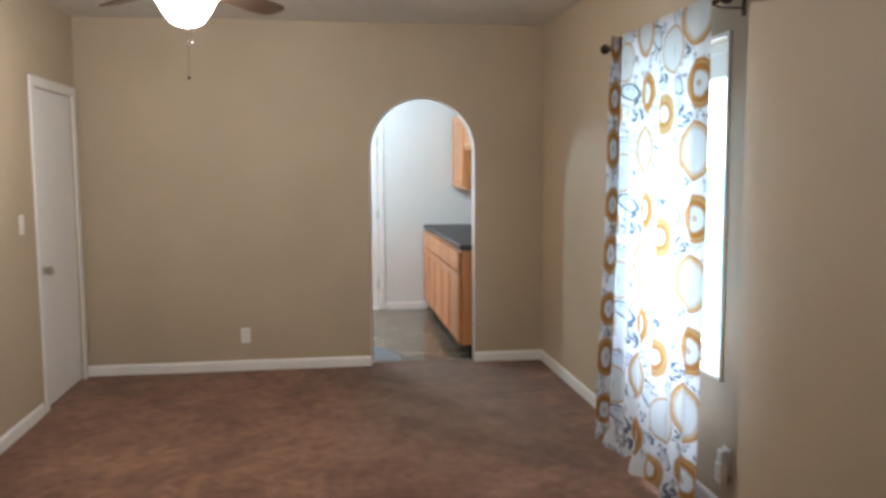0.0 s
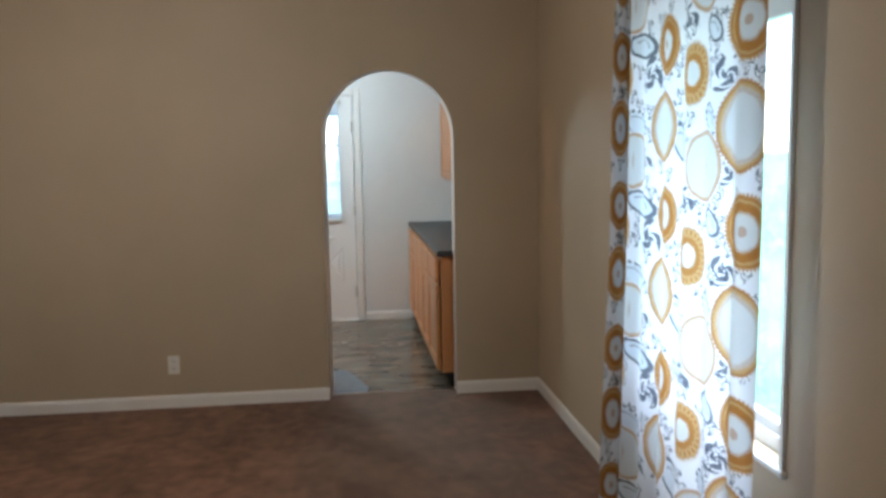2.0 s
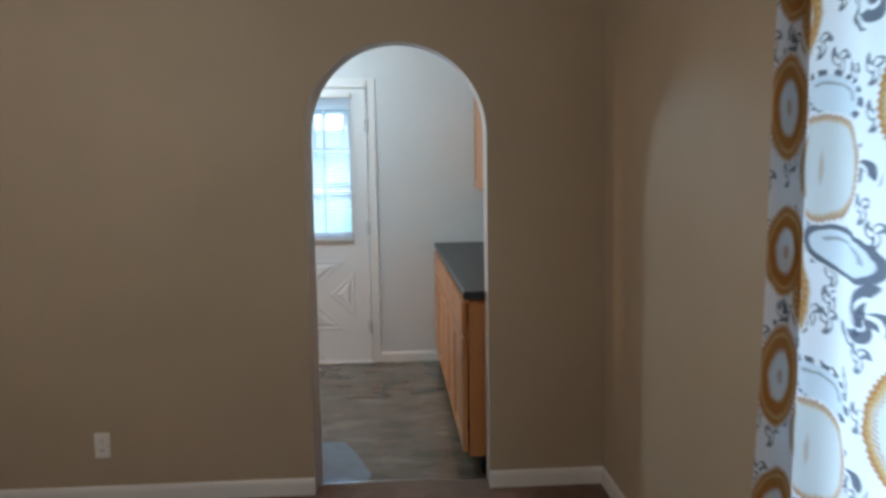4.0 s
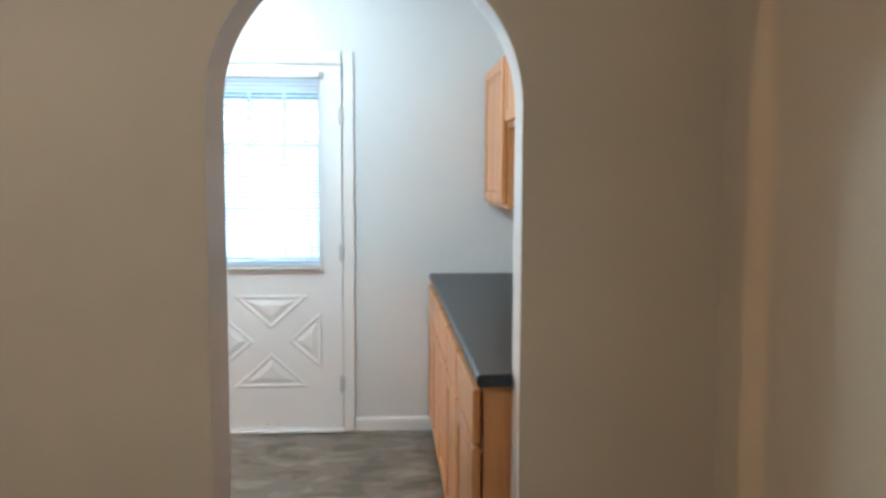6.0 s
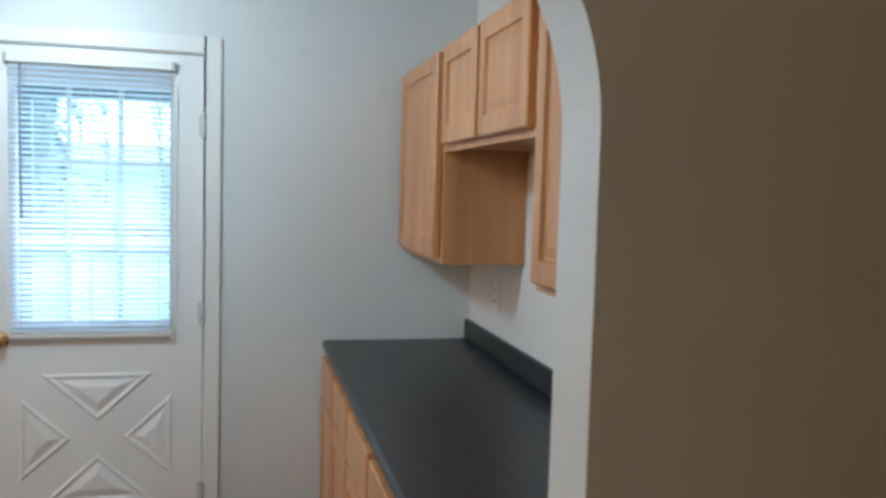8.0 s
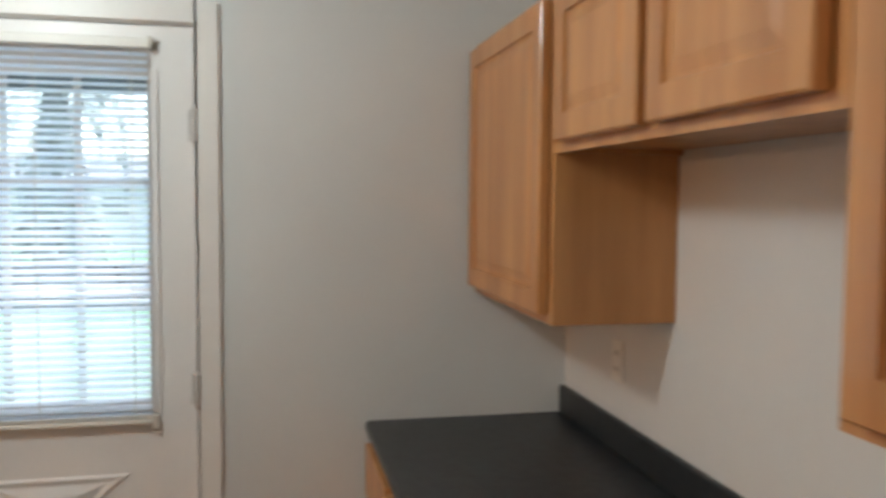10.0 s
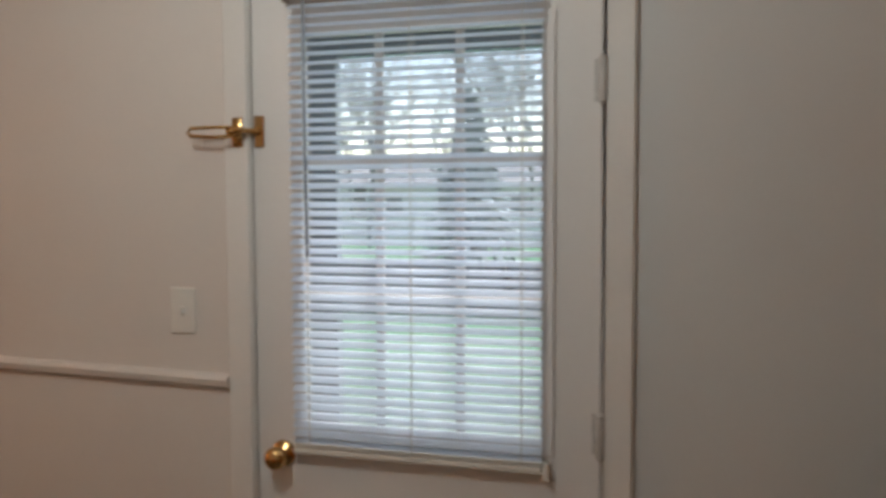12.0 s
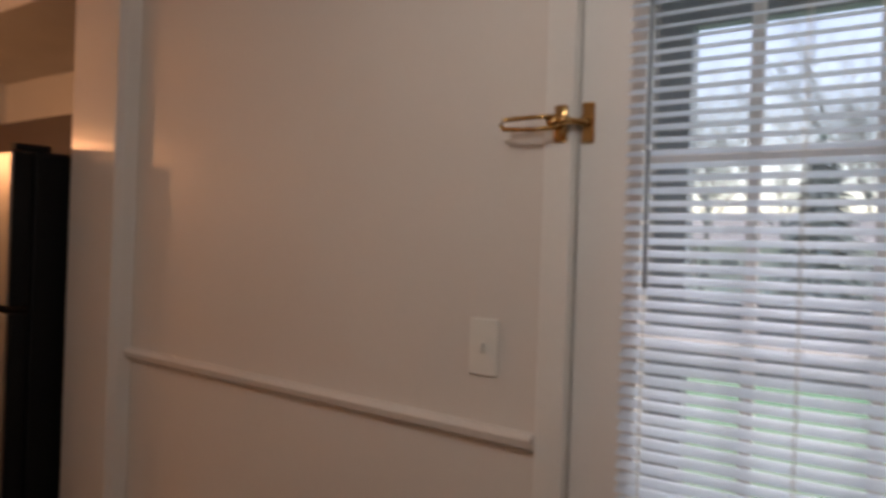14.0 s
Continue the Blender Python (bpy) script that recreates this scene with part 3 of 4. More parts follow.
def curtain_cloth():
    """White cloth printed with gold toothed medallions, grey paisleys and sprigs; the UV map is in metres, v from the floor."""
    m = bpy.data.materials.new("printed_curtain_cloth")
    m.use_nodes = True
    n, k = m.node_tree.nodes, m.node_tree.links
    uv = n.new("ShaderNodeUVMap")

    def math_node(op, a, b=None, c=None):
        q = n.new("ShaderNodeMath")
        q.operation = op
        for i, v in enumerate((a, b, c)):
            if v is None:
                continue
            if isinstance(v, (int, float)):
                q.inputs[i].default_value = v
            else:
                k.new(v, q.inputs[i])
        return q.outputs[0]

    def cells(scale, offset, rand):
        mp = n.new("ShaderNodeMapping")
        mp.inputs["Scale"].default_value = scale
        mp.inputs["Location"].default_value = offset
        k.new(uv.outputs[0], mp.inputs["Vector"])
        wob = n.new("ShaderNodeTexNoise")
        wob.inputs["Scale"].default_value, wob.inputs["Detail"].default_value = 9.0, 2
        k.new(mp.outputs[0], wob.inputs["Vector"])
        add = n.new("ShaderNodeVectorMath")
        add.operation = "MULTIPLY_ADD"
        k.new(wob.outputs["Color"], add.inputs[0])
        add.inputs[1].default_value = (0.07, 0.07, 0)
        k.new(mp.outputs[0], add.inputs[2])
        v = n.new("ShaderNodeTexVoronoi")
        v.voronoi_dimensions, v.feature = "2D", "F1"
        v.inputs["Scale"].default_value, v.inputs["Randomness"].default_value = 1.0, rand
        k.new(add.outputs[0], v.inputs["Vector"])
        dv = n.new("ShaderNodeVectorMath")
        dv.operation = "SUBTRACT"
        k.new(add.outputs[0], dv.inputs[0])
        k.new(v.outputs["Position"], dv.inputs[1])
        sp = n.new("ShaderNodeSeparateXYZ")
        k.new(dv.outputs[0], sp.inputs[0])
        ang = math_node("ARCTAN2", sp.outputs[1], sp.outputs[0])
        sc = n.new("ShaderNodeSeparateColor")
        k.new(v.outputs["Color"], sc.inputs[0])
        return v.outputs["Distance"], ang, sc.outputs[0], sc.outputs[1]

    def band(d, lo, hi, soft=0.012):
        a = n.new("ShaderNodeMapRange")
        a.interpolation_type = "SMOOTHSTEP"
        a.inputs[1].default_value, a.inputs[2].default_value = lo - soft, lo + soft
        b = n.new("ShaderNodeMapRange")
        b.interpolation_type = "SMOOTHSTEP"
        b.inputs[1].default_value, b.inputs[2].default_value = hi - soft, hi + soft
        b.inputs[3].default_value, b.inputs[4].default_value = 1, 0
        k.new(d, a.inputs[0])
        k.new(d, b.inputs[0])
        return math_node("MULTIPLY", a.outputs[0], b.outputs[0])

    def paint(base, color, fac):
        mx = n.new("ShaderNodeMix")
        mx.data_type = "RGBA"
        k.new(fac, mx.inputs[0])
        if isinstance(base, tuple):
            mx.inputs[6].default_value = (*base, 1)
        else:
            k.new(base, mx.inputs[6])
        mx.inputs[7].default_value = (*color, 1)
        return mx.outputs[2]

    wob = n.new("ShaderNodeTexNoise")
    wob.inputs["Scale"].default_value, wob.inputs["Detail"].default_value = 26.0, 3
    k.new(uv.outputs[0], wob.inputs["Vector"])
    warp = n.new("ShaderNodeVectorMath")
    warp.operation = "MULTIPLY_ADD"
    k.new(wob.outputs["Color"], warp.inputs[0])
    warp.inputs[1].default_value = (0.014, 0.014, 0)
    k.new(uv.outputs[0], warp.inputs[2])
    sp = n.new("ShaderNodeSeparateXYZ")
    k.new(warp.outputs[0], sp.inputs[0])

    def polar(u0, v0, a, b):
        """Distance from a motif's centre, 1 at its rim, and the angle round it."""
        x = math_node("DIVIDE", math_node("SUBTRACT", sp.outputs[0], u0 + 0.007), a)
        y = math_node("DIVIDE", math_node("WRAP", math_node("SUBTRACT", sp.outputs[1], v0 + 0.007), REPEAT / 2, -REPEAT / 2), b)
        return math_node("SQRT", math_node("ADD", math_node("MULTIPLY", x, x), math_node("MULTIPLY", y, y))), math_node("ARCTAN2", y, x), x, y

    white, pale = (0.74, 0.77, 0.83), (0.58, 0.615, 0.64)
    gold_dark, gold_light, slate = (0.34, 0.150, 0.036), (0.48, 0.32, 0.15), (0.075, 0.09, 0.13)
    rings = [(*polar(*q[:4]), q[4]) for q in MEDALLIONS]
    free = None
    for d, ang, x, y, kind in rings:
        clear = band(d, 1.05, 90.0, 0.02)
        free = clear if free is None else math_node("MULTIPLY", free, clear)
    # the small filling: twigs and curls
    e2, ang2, q1, q2 = cells((17.0, 15.0, 1), (0.1, 0.9, 0), 0.95)
    curl = math_node("MULTIPLY", math_node("SINE", math_node("MULTIPLY_ADD", ang2, 3.0, math_node("MULTIPLY", e2, 9.0))), 0.16)
    twig = math_node("MULTIPLY", band(math_node("ADD", e2, curl), 0.15, 0.33, 0.02), math_node("GREATER_THAN", q1, 0.40))
    col = paint(white, slate, math_node("MULTIPLY", math_node("MULTIPLY", twig, free), 0.85))
    for u0, v0, a, b, full in PAISLEYS:
        d, ang, x, y = polar(u0, v0, a, b)
        bent = math_node("SQRT", math_node("ADD", math_node("MULTIPLY", y, y), math_node("POWER", math_node("ADD", x, math_node("MULTIPLY_ADD", y, 0.45, -0.1)), 2.0)))
        heavy = math_node("MULTIPLY", math_node("SINE", math_node("ADD", ang, 3.6)), 0.07)
        col = paint(col, white, math_node("MULTIPLY", free, band(bent, -1, 1.02, 0.02)))
        col = paint(col, (0.60, 0.67, 0.75), math_node("MULTIPLY", free, band(bent, -1, 0.86, 0.02)))
        line = band(math_node("ADD", bent, heavy), 0.78, 1.0, 0.03)
        if not full:
            line = math_node("MULTIPLY", line, math_node("GREATER_THAN", math_node("SINE", math_node("MULTIPLY", ang, 15.0)), -0.35))
        col = paint(col, slate, math_node("MULTIPLY", free, math_node("MULTIPLY", line, 0.9)))
        hook = math_node("MULTIPLY", band(bent, 0.46, 0.60, 0.03), math_node("GREATER_THAN", math_node("SINE", math_node("ADD", ang, 0.6)), 0.2))
        col = paint(col, slate, math_node("MULTIPLY", free, math_node("MULTIPLY", hook, 0.5)))
    for u0, v0, a, b in SPRIGS:
        d, ang, x, y = polar(u0, v0, a, b)
        petal = math_node("SINE", math_node("ADD", math_node("MULTIPLY", ang, 3.0), math_node("MULTIPLY_ADD", d, 4.5, u0 * 20)))
        leaf = band(math_node("SUBTRACT", d, math_node("MULTIPLY_ADD", petal, 0.42, 0.64)), -9.0, 0.0, 0.05)
        vein = band(math_node("SINE", math_node("ADD", math_node("MULTIPLY", d, 13.0), math_node("MULTIPLY", ang, 2.0))), -0.62, 9.0, 0.1)
        col = paint(col, slate, math_node("MULTIPLY", free, math_node("MULTIPLY", math_node("MULTIPLY", leaf, vein), 0.9)))
    for d, ang, x, y, kind in rings:
        teeth = math_node("SINE", math_node("MULTIPLY", ang, 56.0 if kind != "flower" else 24.0))
        ds = math_node("MULTIPLY_ADD", teeth, 0.022, d)
        col = paint(col, pale, band(d, -1, 0.95))
        if kind == "plain":
            col = paint(col, gold_light, math_node("MULTIPLY", band(ds, 0.86, 0.95, 0.02), 0.7))
            col = paint(col, gold_dark, math_node("MULTIPLY", band(ds, 0.93, 1.0, 0.02), 0.75))
            col = paint(col, gold_dark, math_node("MULTIPLY", band(math_node("ADD", math_node("ABSOLUTE", math_node("MULTIPLY", x, 6.0)), math_node("ABSOLUTE", y)), -1, 0.35, 0.06), 0.4))
        elif kind == "toothed":
            col = paint(col, gold_light, band(ds, 0.82, 0.96, 0.02))
            col = paint(col, gold_dark, math_node("MULTIPLY", band(ds, 0.92, 1.0, 0.02), 0.9))
            col = paint(col, gold_dark, math_node("MULTIPLY", band(math_node("MULTIPLY_ADD", teeth, 0.035, d), 0.74, 0.79, 0.015), 0.75))
        elif kind == "thick":
            col = paint(col, gold_dark, band(math_node("MULTIPLY_ADD", teeth, 0.05, d), 0.50, 1.0, 0.04))
            col = paint(col, gold_light, math_node("MULTIPLY", band(ds, 0.78, 0.86, 0.02), 0.9))
            col = paint(col, gold_light, math_node("MULTIPLY", band(d, 0.92, 0.96, 0.02), 0.6))
            col = paint(col, gold_dark, math_node("MULTIPLY", band(d, -1, 0.15, 0.03), 0.6))
        else:
            col = paint(col, gold_light, math_node("MULTIPLY", band(d, 0.84, 1.0, 0.06), 0.35))
            col = paint(col, gold_light, band(ds, 0.36, 0.88, 0.03))
            spokes = band(teeth, 0.1, 9.0, 0.3)
            col = paint(col, gold_dark, math_node("MULTIPLY", band(math_node("MULTIPLY_ADD", teeth, 0.04, d), 0.38, 0.60, 0.03), 0.85))
            col = paint(col, gold_dark, math_node("MULTIPLY", math_node("MULTIPLY", spokes, band(d, 0.66, 0.82, 0.03)), 0.85))
            col = paint(col, gold_dark, math_node("MULTIPLY", band(ds, 0.85, 0.90, 0.02), 0.6))
    b = n["Principled BSDF"]
    b.inputs["Roughness"].default_value = 0.85
    b.inputs["Specular IOR Level"].default_value = 0.15
    k.new(col, b.inputs["Base Color"])
    tr = n.new("ShaderNodeBsdfTranslucent")
    k.new(col, tr.inputs["Color"])
    weave = n.new("ShaderNodeTexNoise")
    weave.inputs["Scale"].default_value = 700
    k.new(uv.outputs[0], weave.inputs["Vector"])
    bp = n.new("ShaderNodeBump")
    bp.inputs["Strength"].default_value, bp.inputs["Distance"].default_value = 0.3, 0.001
    k.new(weave.outputs["Fac"], bp.inputs["Height"])
    k.new(bp.outputs[0], b.inputs["Normal"])
    mx = n.new("ShaderNodeMixShader")
    mx.inputs[0].default_value = 0.42
    k.new(b.outputs[0], mx.inputs[1])
    k.new(tr.outputs[0], mx.inputs[2])
    k.new(mx.outputs[0], n["Material Output"].inputs["Surface"])
    return m


M_CLOTH = curtain_cloth()
ROD_X, ROD_Z, ROD_A, ROD_B = 1.225, 2.165, -3.135, -1.83


def curtain():
    """One pleated panel that hangs from the rod pocket to the carpet, its far edge turned back to the wall."""
    c0, c1 = -2.03, -3.075
    nu, nv = 180, 44
    top, bot = ROD_Z + 0.03, 0.012
    bm = bmesh.new()
    uvl = bm.loops.layers.uv.new("UVMap")
    rng = random.Random(4)
    ph = [rng.uniform(0, 6.28) for _ in range(4)]

    lap = 0.09      # share of the cloth that is turned into the room at the far edge

    def point(i, j):
        s = i / nu
        v = j / nv
        z = top + (bot - top) * v
        free = min(1.0, v * 5)
        turned = max(0.0, 1 - s / lap)
        s = max(0.0, (s - lap) / (1 - lap))
        y = c0 + (c1 - c0) * s
        hang = min(1.0, s / 0.05)
        fold = math.sin(s * 2 * math.pi * 6.0 + ph[0] + 0.5 * math.sin(3 * v + ph[1])) * (0.007 + 0.006 * v) * (0.35 + 0.65 * free)
        fold += math.sin(s * 2 * math.pi * 2.3 + ph[2] + v) * 0.010 * v
        x = ROD_X + 0.008 + (fold - 0.020) * hang - 0.030 * v * v
        x -= turned * (0.062 + 0.022 * min(1.0, 1.6 * v)) + 0.006 * math.sin(9 * v) * turned
        y += 0.012 * math.sin(turned * 5 + 4 * v) * turned - 0.015 * math.sin(v * 3.0) * (1 - s) * hang + 0.035 * v * (0.5 - s) * hang
        if v > 0.95:
            q = (v - 0.95) / 0.05
            x -= 0.03 * q * (0.6 + 0.5 * math.sin(s * 17 + ph[3])) * hang
            z += 0.012 * (1 + math.sin(s * 23 + ph[1]))
        return Vector((x, y, max(z, 0.008)))
    grid = [[bm.verts.new(point(i, j)) for j in range(nv + 1)] for i in range(nu + 1)]
    def across(i):
        q = i / nu
        return (c0 - c1) * (q - lap) / (1 - lap) if q > lap else -0.15 * (1 - q / lap)
    for i in range(nu):
        for j in range(nv):
            f = bm.faces.new((grid[i][j], grid[i + 1][j], grid[i + 1][j + 1], grid[i][j + 1]))
            for lp, (a, b) in zip(f.loops, ((i, j), (i + 1, j), (i + 1, j + 1), (i, j + 1))):
                lp[uvl].uv = (across(a), bot + (1 - b / nv) * (top - bot))
    ob = link("curtain", bm, M_CLOTH, None, smooth=True)
    return tagged(ob, "white curtain printed with gold medallions and grey paisley", "curtain")


curtain()


def curtain_rod():
    r = tagged(empty("curtain_rod", (ROD_X, ROD_B, ROD_Z)), "dark bronze curtain rod with round finials", "curtain rod")
    under(link("rod", tube([(ROD_X, ROD_A, ROD_Z), (ROD_X, ROD_B, ROD_Z)], 0.009, 12), M_BRONZE, smooth=True), r)
    for y, turn in ((ROD_B, -90), (ROD_A, 90)):
        under(link("finial", lathe([(0, 0.0), (0.010, 0.002), (0.010, 0.012), (0.015, 0.016), (0.012, 0.022), (0.024, 0.034), (0.028, 0.048), (0.022, 0.062), (0.008, 0.070), (0, 0.071)], pose(ROD_X, y, ROD_Z, turn, 0, 0), 20), M_BRONZE, smooth=True), r)
    for y in (ROD_A + 0.05, ROD_B - 0.03):
        bm = box((R - 0.006, y - 0.012, ROD_Z - 0.05), (R, y + 0.012, ROD_Z + 0.035), 0.002)
        tube([(R - 0.003, y, ROD_Z - 0.02), (ROD_X + 0.03, y, ROD_Z - 0.02), (ROD_X, y, ROD_Z - 0.014), (ROD_X - 0.012, y, ROD_Z - 0.004)], 0.005, 8, bm)
        under(link("bracket", bm, M_BRONZE), r)


curtain_rod()


def ceiling_fan():
    cx, cy = -0.925, -2.35
    f = tagged(empty("ceiling_fan", (cx, cy, H)), "dark ceiling fan with a lit white glass bowl", "ceiling fan")

    def add(name, bm, material, label="", smooth=True):
        return under(link(name, bm, material, None, label, smooth), f)
    add("canopy", lathe([(0, H), (0.075, H), (0.07, H - 0.03), (0.03, H - 0.06), (0.0, H - 0.06)], pose(cx, cy, 0)), M_BRONZE)
    add("motor_housing", lathe([(0, H - 0.05), (0.03, H - 0.06), (0.03, H - 0.10), (0.11, H - 0.12), (0.125, H - 0.16), (0.12, H - 0.215), (0.08, H - 0.24), (0, H - 0.24)], pose(cx, cy, 0)), M_BRONZE)
    add("light_fitter", lathe([(0, H - 0.24), (0.055, H - 0.24), (0.06, H - 0.262), (0.04, H - 0.27), (0, H - 0.27)], pose(cx, cy, 0)), M_BRONZE)
    g = add("glass_bowl", lathe([(0.045, 2.345), (0.13, 2.335), (0.146, 2.312), (0.140, 2.280), (0.108, 2.222), (0.076, 2.176), (0.052, 2.160), (0.02, 2.154), (0.0, 2.153)], pose(cx, cy, 0), 32), M_GLOBE, "lit frosted white glass bowl")
    g.visible_shadow = False
    add("bowl_nut", lathe([(0, 2.155), (0.010, 2.153), (0.008, 2.142), (0.0, 2.134)], pose(cx, cy, 0), 14), M_NICKEL)
    blade = [(0.17, -0.045), (0.30, -0.062), (0.60, -0.070), (0.69, -0.062), (0.72, -0.03), (0.72, 0.03), (0.69, 0.062), (0.60, 0.070), (0.30, 0.062), (0.17, 0.045)]
    for i in range(5):
        a = 72 * i + 59
        m = pose(cx, cy, 2.342, 0, 0, a) @ pose(0, 0, 0, -13, 0, 0)
        bm = prism(blade, "z", -0.004, 0.004)
        bmesh.ops.transform(bm, matrix=m, verts=bm.verts)
        add("blade", bm, M_BLADE, smooth=False)
        bm = box((0.09, -0.016, -0.002), (0.24, 0.016, 0.005), 0.002)
        bmesh.ops.transform(bm, matrix=m @ pose(0, 0, 0.006), verts=bm.verts)
        add("blade_arm", bm, M_BRONZE, smooth=False)
    for dx, z in ((0.043, 2.062), (0.026, 1.911)):
        bm = tube([(cx + dx, cy - 0.05, 2.345), (cx + dx, cy - 0.155, 2.32), (cx + dx, cy - 0.155, z)], 0.0008, 4)
        lathe([(0, 0.009), (0.004, 0.006), (0.0062, 0), (0.004, -0.006), (0, -0.009)], pose(cx + dx, cy - 0.155, z), 12, bm)
        add("pull_chain", bm, M_BRONZE)


ceiling_fan()


def wall_plate(name, m, label, category, toggle=False, w=0.070, h=0.115):
    """An outlet or switch plate, its face along the -y of m, with its sockets or toggle."""
    p = tagged(empty(name), label, category)
    p.matrix_world = m
    part("plate", box((-w / 2, -0.006, -h / 2), (w / 2, 0, h / 2), 0.0025), M_PLASTIC, p)
    if toggle:
        part("toggle", box((-0.005, -0.016, -0.010), (0.005, -0.005, 0.010), 0.002), M_PLASTIC, p)
        part("shadow_gap", box((-0.007, -0.0068, -0.014), (0.007, -0.005, 0.014)), M_PLASTIC, p)
    else:
        for z in (-0.022, 0.022):
            s = part("socket", box((-0.017, -0.009, z - 0.014), (0.017, -0.005, z + 0.014), 0.003), M_PLASTIC, p)
            for dx in (-0.007, 0.007):
                part("slot", box((dx - 0.0015, -0.0098, z - 0.004), (dx + 0.0015, -0.0085, z + 0.006)), M_DARK, s)
    return p


wall_plate("wall_outlet", pose(-0.945, 0, 0.268), "white duplex outlet on the tan wall", "outlet")
wall_plate("light_switch", pose(L, -1.165, 1.20, 0, 0, 90), "white light switch beside the closet door", "light switch", True)
wall_plate("light_switch", pose(-0.810, K, 1.272), "white light switch beside the back door", "light switch", True)
wall_plate("wall_outlet", pose(R, -3.057, 0.27, 0, 0, -90), "white outlet below the curtained window", "outlet")
wall_plate("wall_outlet", pose(R, 2.11, 1.155, 0, 0, -90), "off-white outlet above the counter", "outlet")
nl = tagged(empty("plug_in_night_light", (R - 0.009, -3.057, 0.235)), "white plug-in night light in the outlet", "night light")
under(link("body", box((R - 0.045, -3.089, 0.175), (R - 0.0095, -3.025, 0.262), 0.008, None, 2), M_PLASTIC), nl)
under(link("shade", box((R - 0.040, -3.082, 0.264), (R - 0.0125, -3.032, 0.318), 0.008, None, 2), M_PLASTIC), nl)


def carpet_cord():
    pts = []
    for i in range(90):
        a = i * 0.16
        pts.append((-1.83 + 0.10 * math.cos(a) * (1 - i / 200) + i * 0.0012, -2.78 + 0.13 * math.sin(a * 0.7) + i * 0.001, 0.005 + 0.003 * (1 + math.sin(a * 1.3))))
    return tagged(link("loose_cord", tube(pts, 0.0025, 5), M_DARK, smooth=True), "thin dark cord lying in loops on the carpet", "cord")


carpet_cord()


# ---- kitchen things ----
# pale blue-grey glossy patch on the vinyl by the archway, in two thin layers
M_PALE_BLUE = mat("pale_blue_gloss", (0.20, 0.24, 0.29), 0.14, vary=0.10, scale=9)
bm = prism([(-0.055, 0.62), (-0.02, 0.72), (0.10, 0.705), (0.17, 0.52), (0.255, 0.215), (0.235, 0.125), (0.003, 0.125), (-0.02, 0.30)], "z", -0.0026, -0.0012)
prism([(-0.02, 0.60), (0.03, 0.50), (0.17, 0.20), (0.02, 0.14), (0.0, 0.32)], "z", -0.0012, 0.0006, bm)
tagged(link("floor_patch", bm, M_PALE_BLUE), "pale bluish glossy patch on the vinyl", "plastic film")


def panel_door(name, parent, x, y0, y1, z0, z1, drawer=False):
    """Cabinet front facing -x: a frame round a sunken, then raised panel; a drawer front is a slab with rounded edges."""
    t = 0.024
    if drawer:
        return under(link(name, box((x, y0, z0), (x + t, y1, z1), 0.005, None, 2), M_OAK), parent)
    bm = bmesh.new()
    s = 0.055
    rings = []
    for d, dx in ((0, t), (0, 0.004), (0.004, 0), (s, 0), (s + 0.003, 0.008), (s + 0.010, 0.009), (s + 0.034, 0.003), (s + 0.036, 0.003)):
        rings.append([bm.verts.new((x + dx, a, b)) for a, b in ((y0 + d, z0 + d), (y1 - d, z0 + d), (y1 - d, z1 - d), (y0 + d, z1 - d))])
    bm.faces.new(rings[0])
    for p, q in zip(rings, rings[1:]):
        for i in range(4):
            bm.faces.new((p[i], p[(i + 1) % 4], q[(i + 1) % 4], q[i]))
    bm.faces.new(rings[-1])
    for a, b in ((y0 + 0.004, z0 + 0.004), (y1 - 0.014, z0 + 0.004), (y1 - 0.014, z1 - 0.014), (y0 + 0.004, z1 - 0.014)):
        box((x + t, a, b), (x + t + 0.0068, a + 0.010, b + 0.010), 0, bm)
    return under(link(name, bm, M_OAK), parent)


def upper_cabinet(y0, y1, z0, z1, doors, label):
    c = tagged(empty("wall_cabinet", (R, y0, z0)), label, "cabinet", "wall cabinets")
    x0 = 1.046
    body = link("body", slab([(y0 + 0.0008, z0, y0 + 0.017, z1), (y1 - 0.017, z0, y1 - 0.0008, z1), (y0 + 0.017, z0 + 0.012, y1 - 0.017, z0 + 0.028), (y0 + 0.017, z1 - 0.016, y1 - 0.017, z1)], "x", x0 + 0.02, R - 0.001), M_OAK)
    under(body, c)
    edges = [y0] + [(a[1] + b[0]) / 2 for a, b in zip(doors, doors[1:])] + [y1]
    cells = [(y0 + 0.0008, z0, y0 + 0.038, z1), (y1 - 0.038, z0, y1 - 0.0008, z1), (y0 + 0.038, z0, y1 - 0.038, z0 + 0.038), (y0 + 0.038, z1 - 0.038, y1 - 0.038, z1)]
    for e in edges[1:-1]:
        cells.append((e - 0.038, z0 + 0.038, e + 0.038, z1 - 0.038))
    under(link("face_frame", slab(cells, "x", x0, x0 + 0.0199), M_OAK), c)
    for a, b in doors:
        panel_door("door", c, x0 - 0.029, a, b, z0 + 0.022, z1 - 0.022)
    return c


upper_cabinet(1.800, K - 0.002, 1.306, 2.060, [(1.827, K - 0.03)], "honey maple wall cabinet beside the door wall")
upper_cabinet(0.850, 1.800, 1.696, 2.060, [(0.880, 1.300), (1.335, 1.740)], "short honey maple cabinet over the stove space")
upper_cabinet(T + 0.004, 0.850, 1.335, 2.060, [(T + 0.03, 0.815)], "honey maple wall cabinet next to the archway")


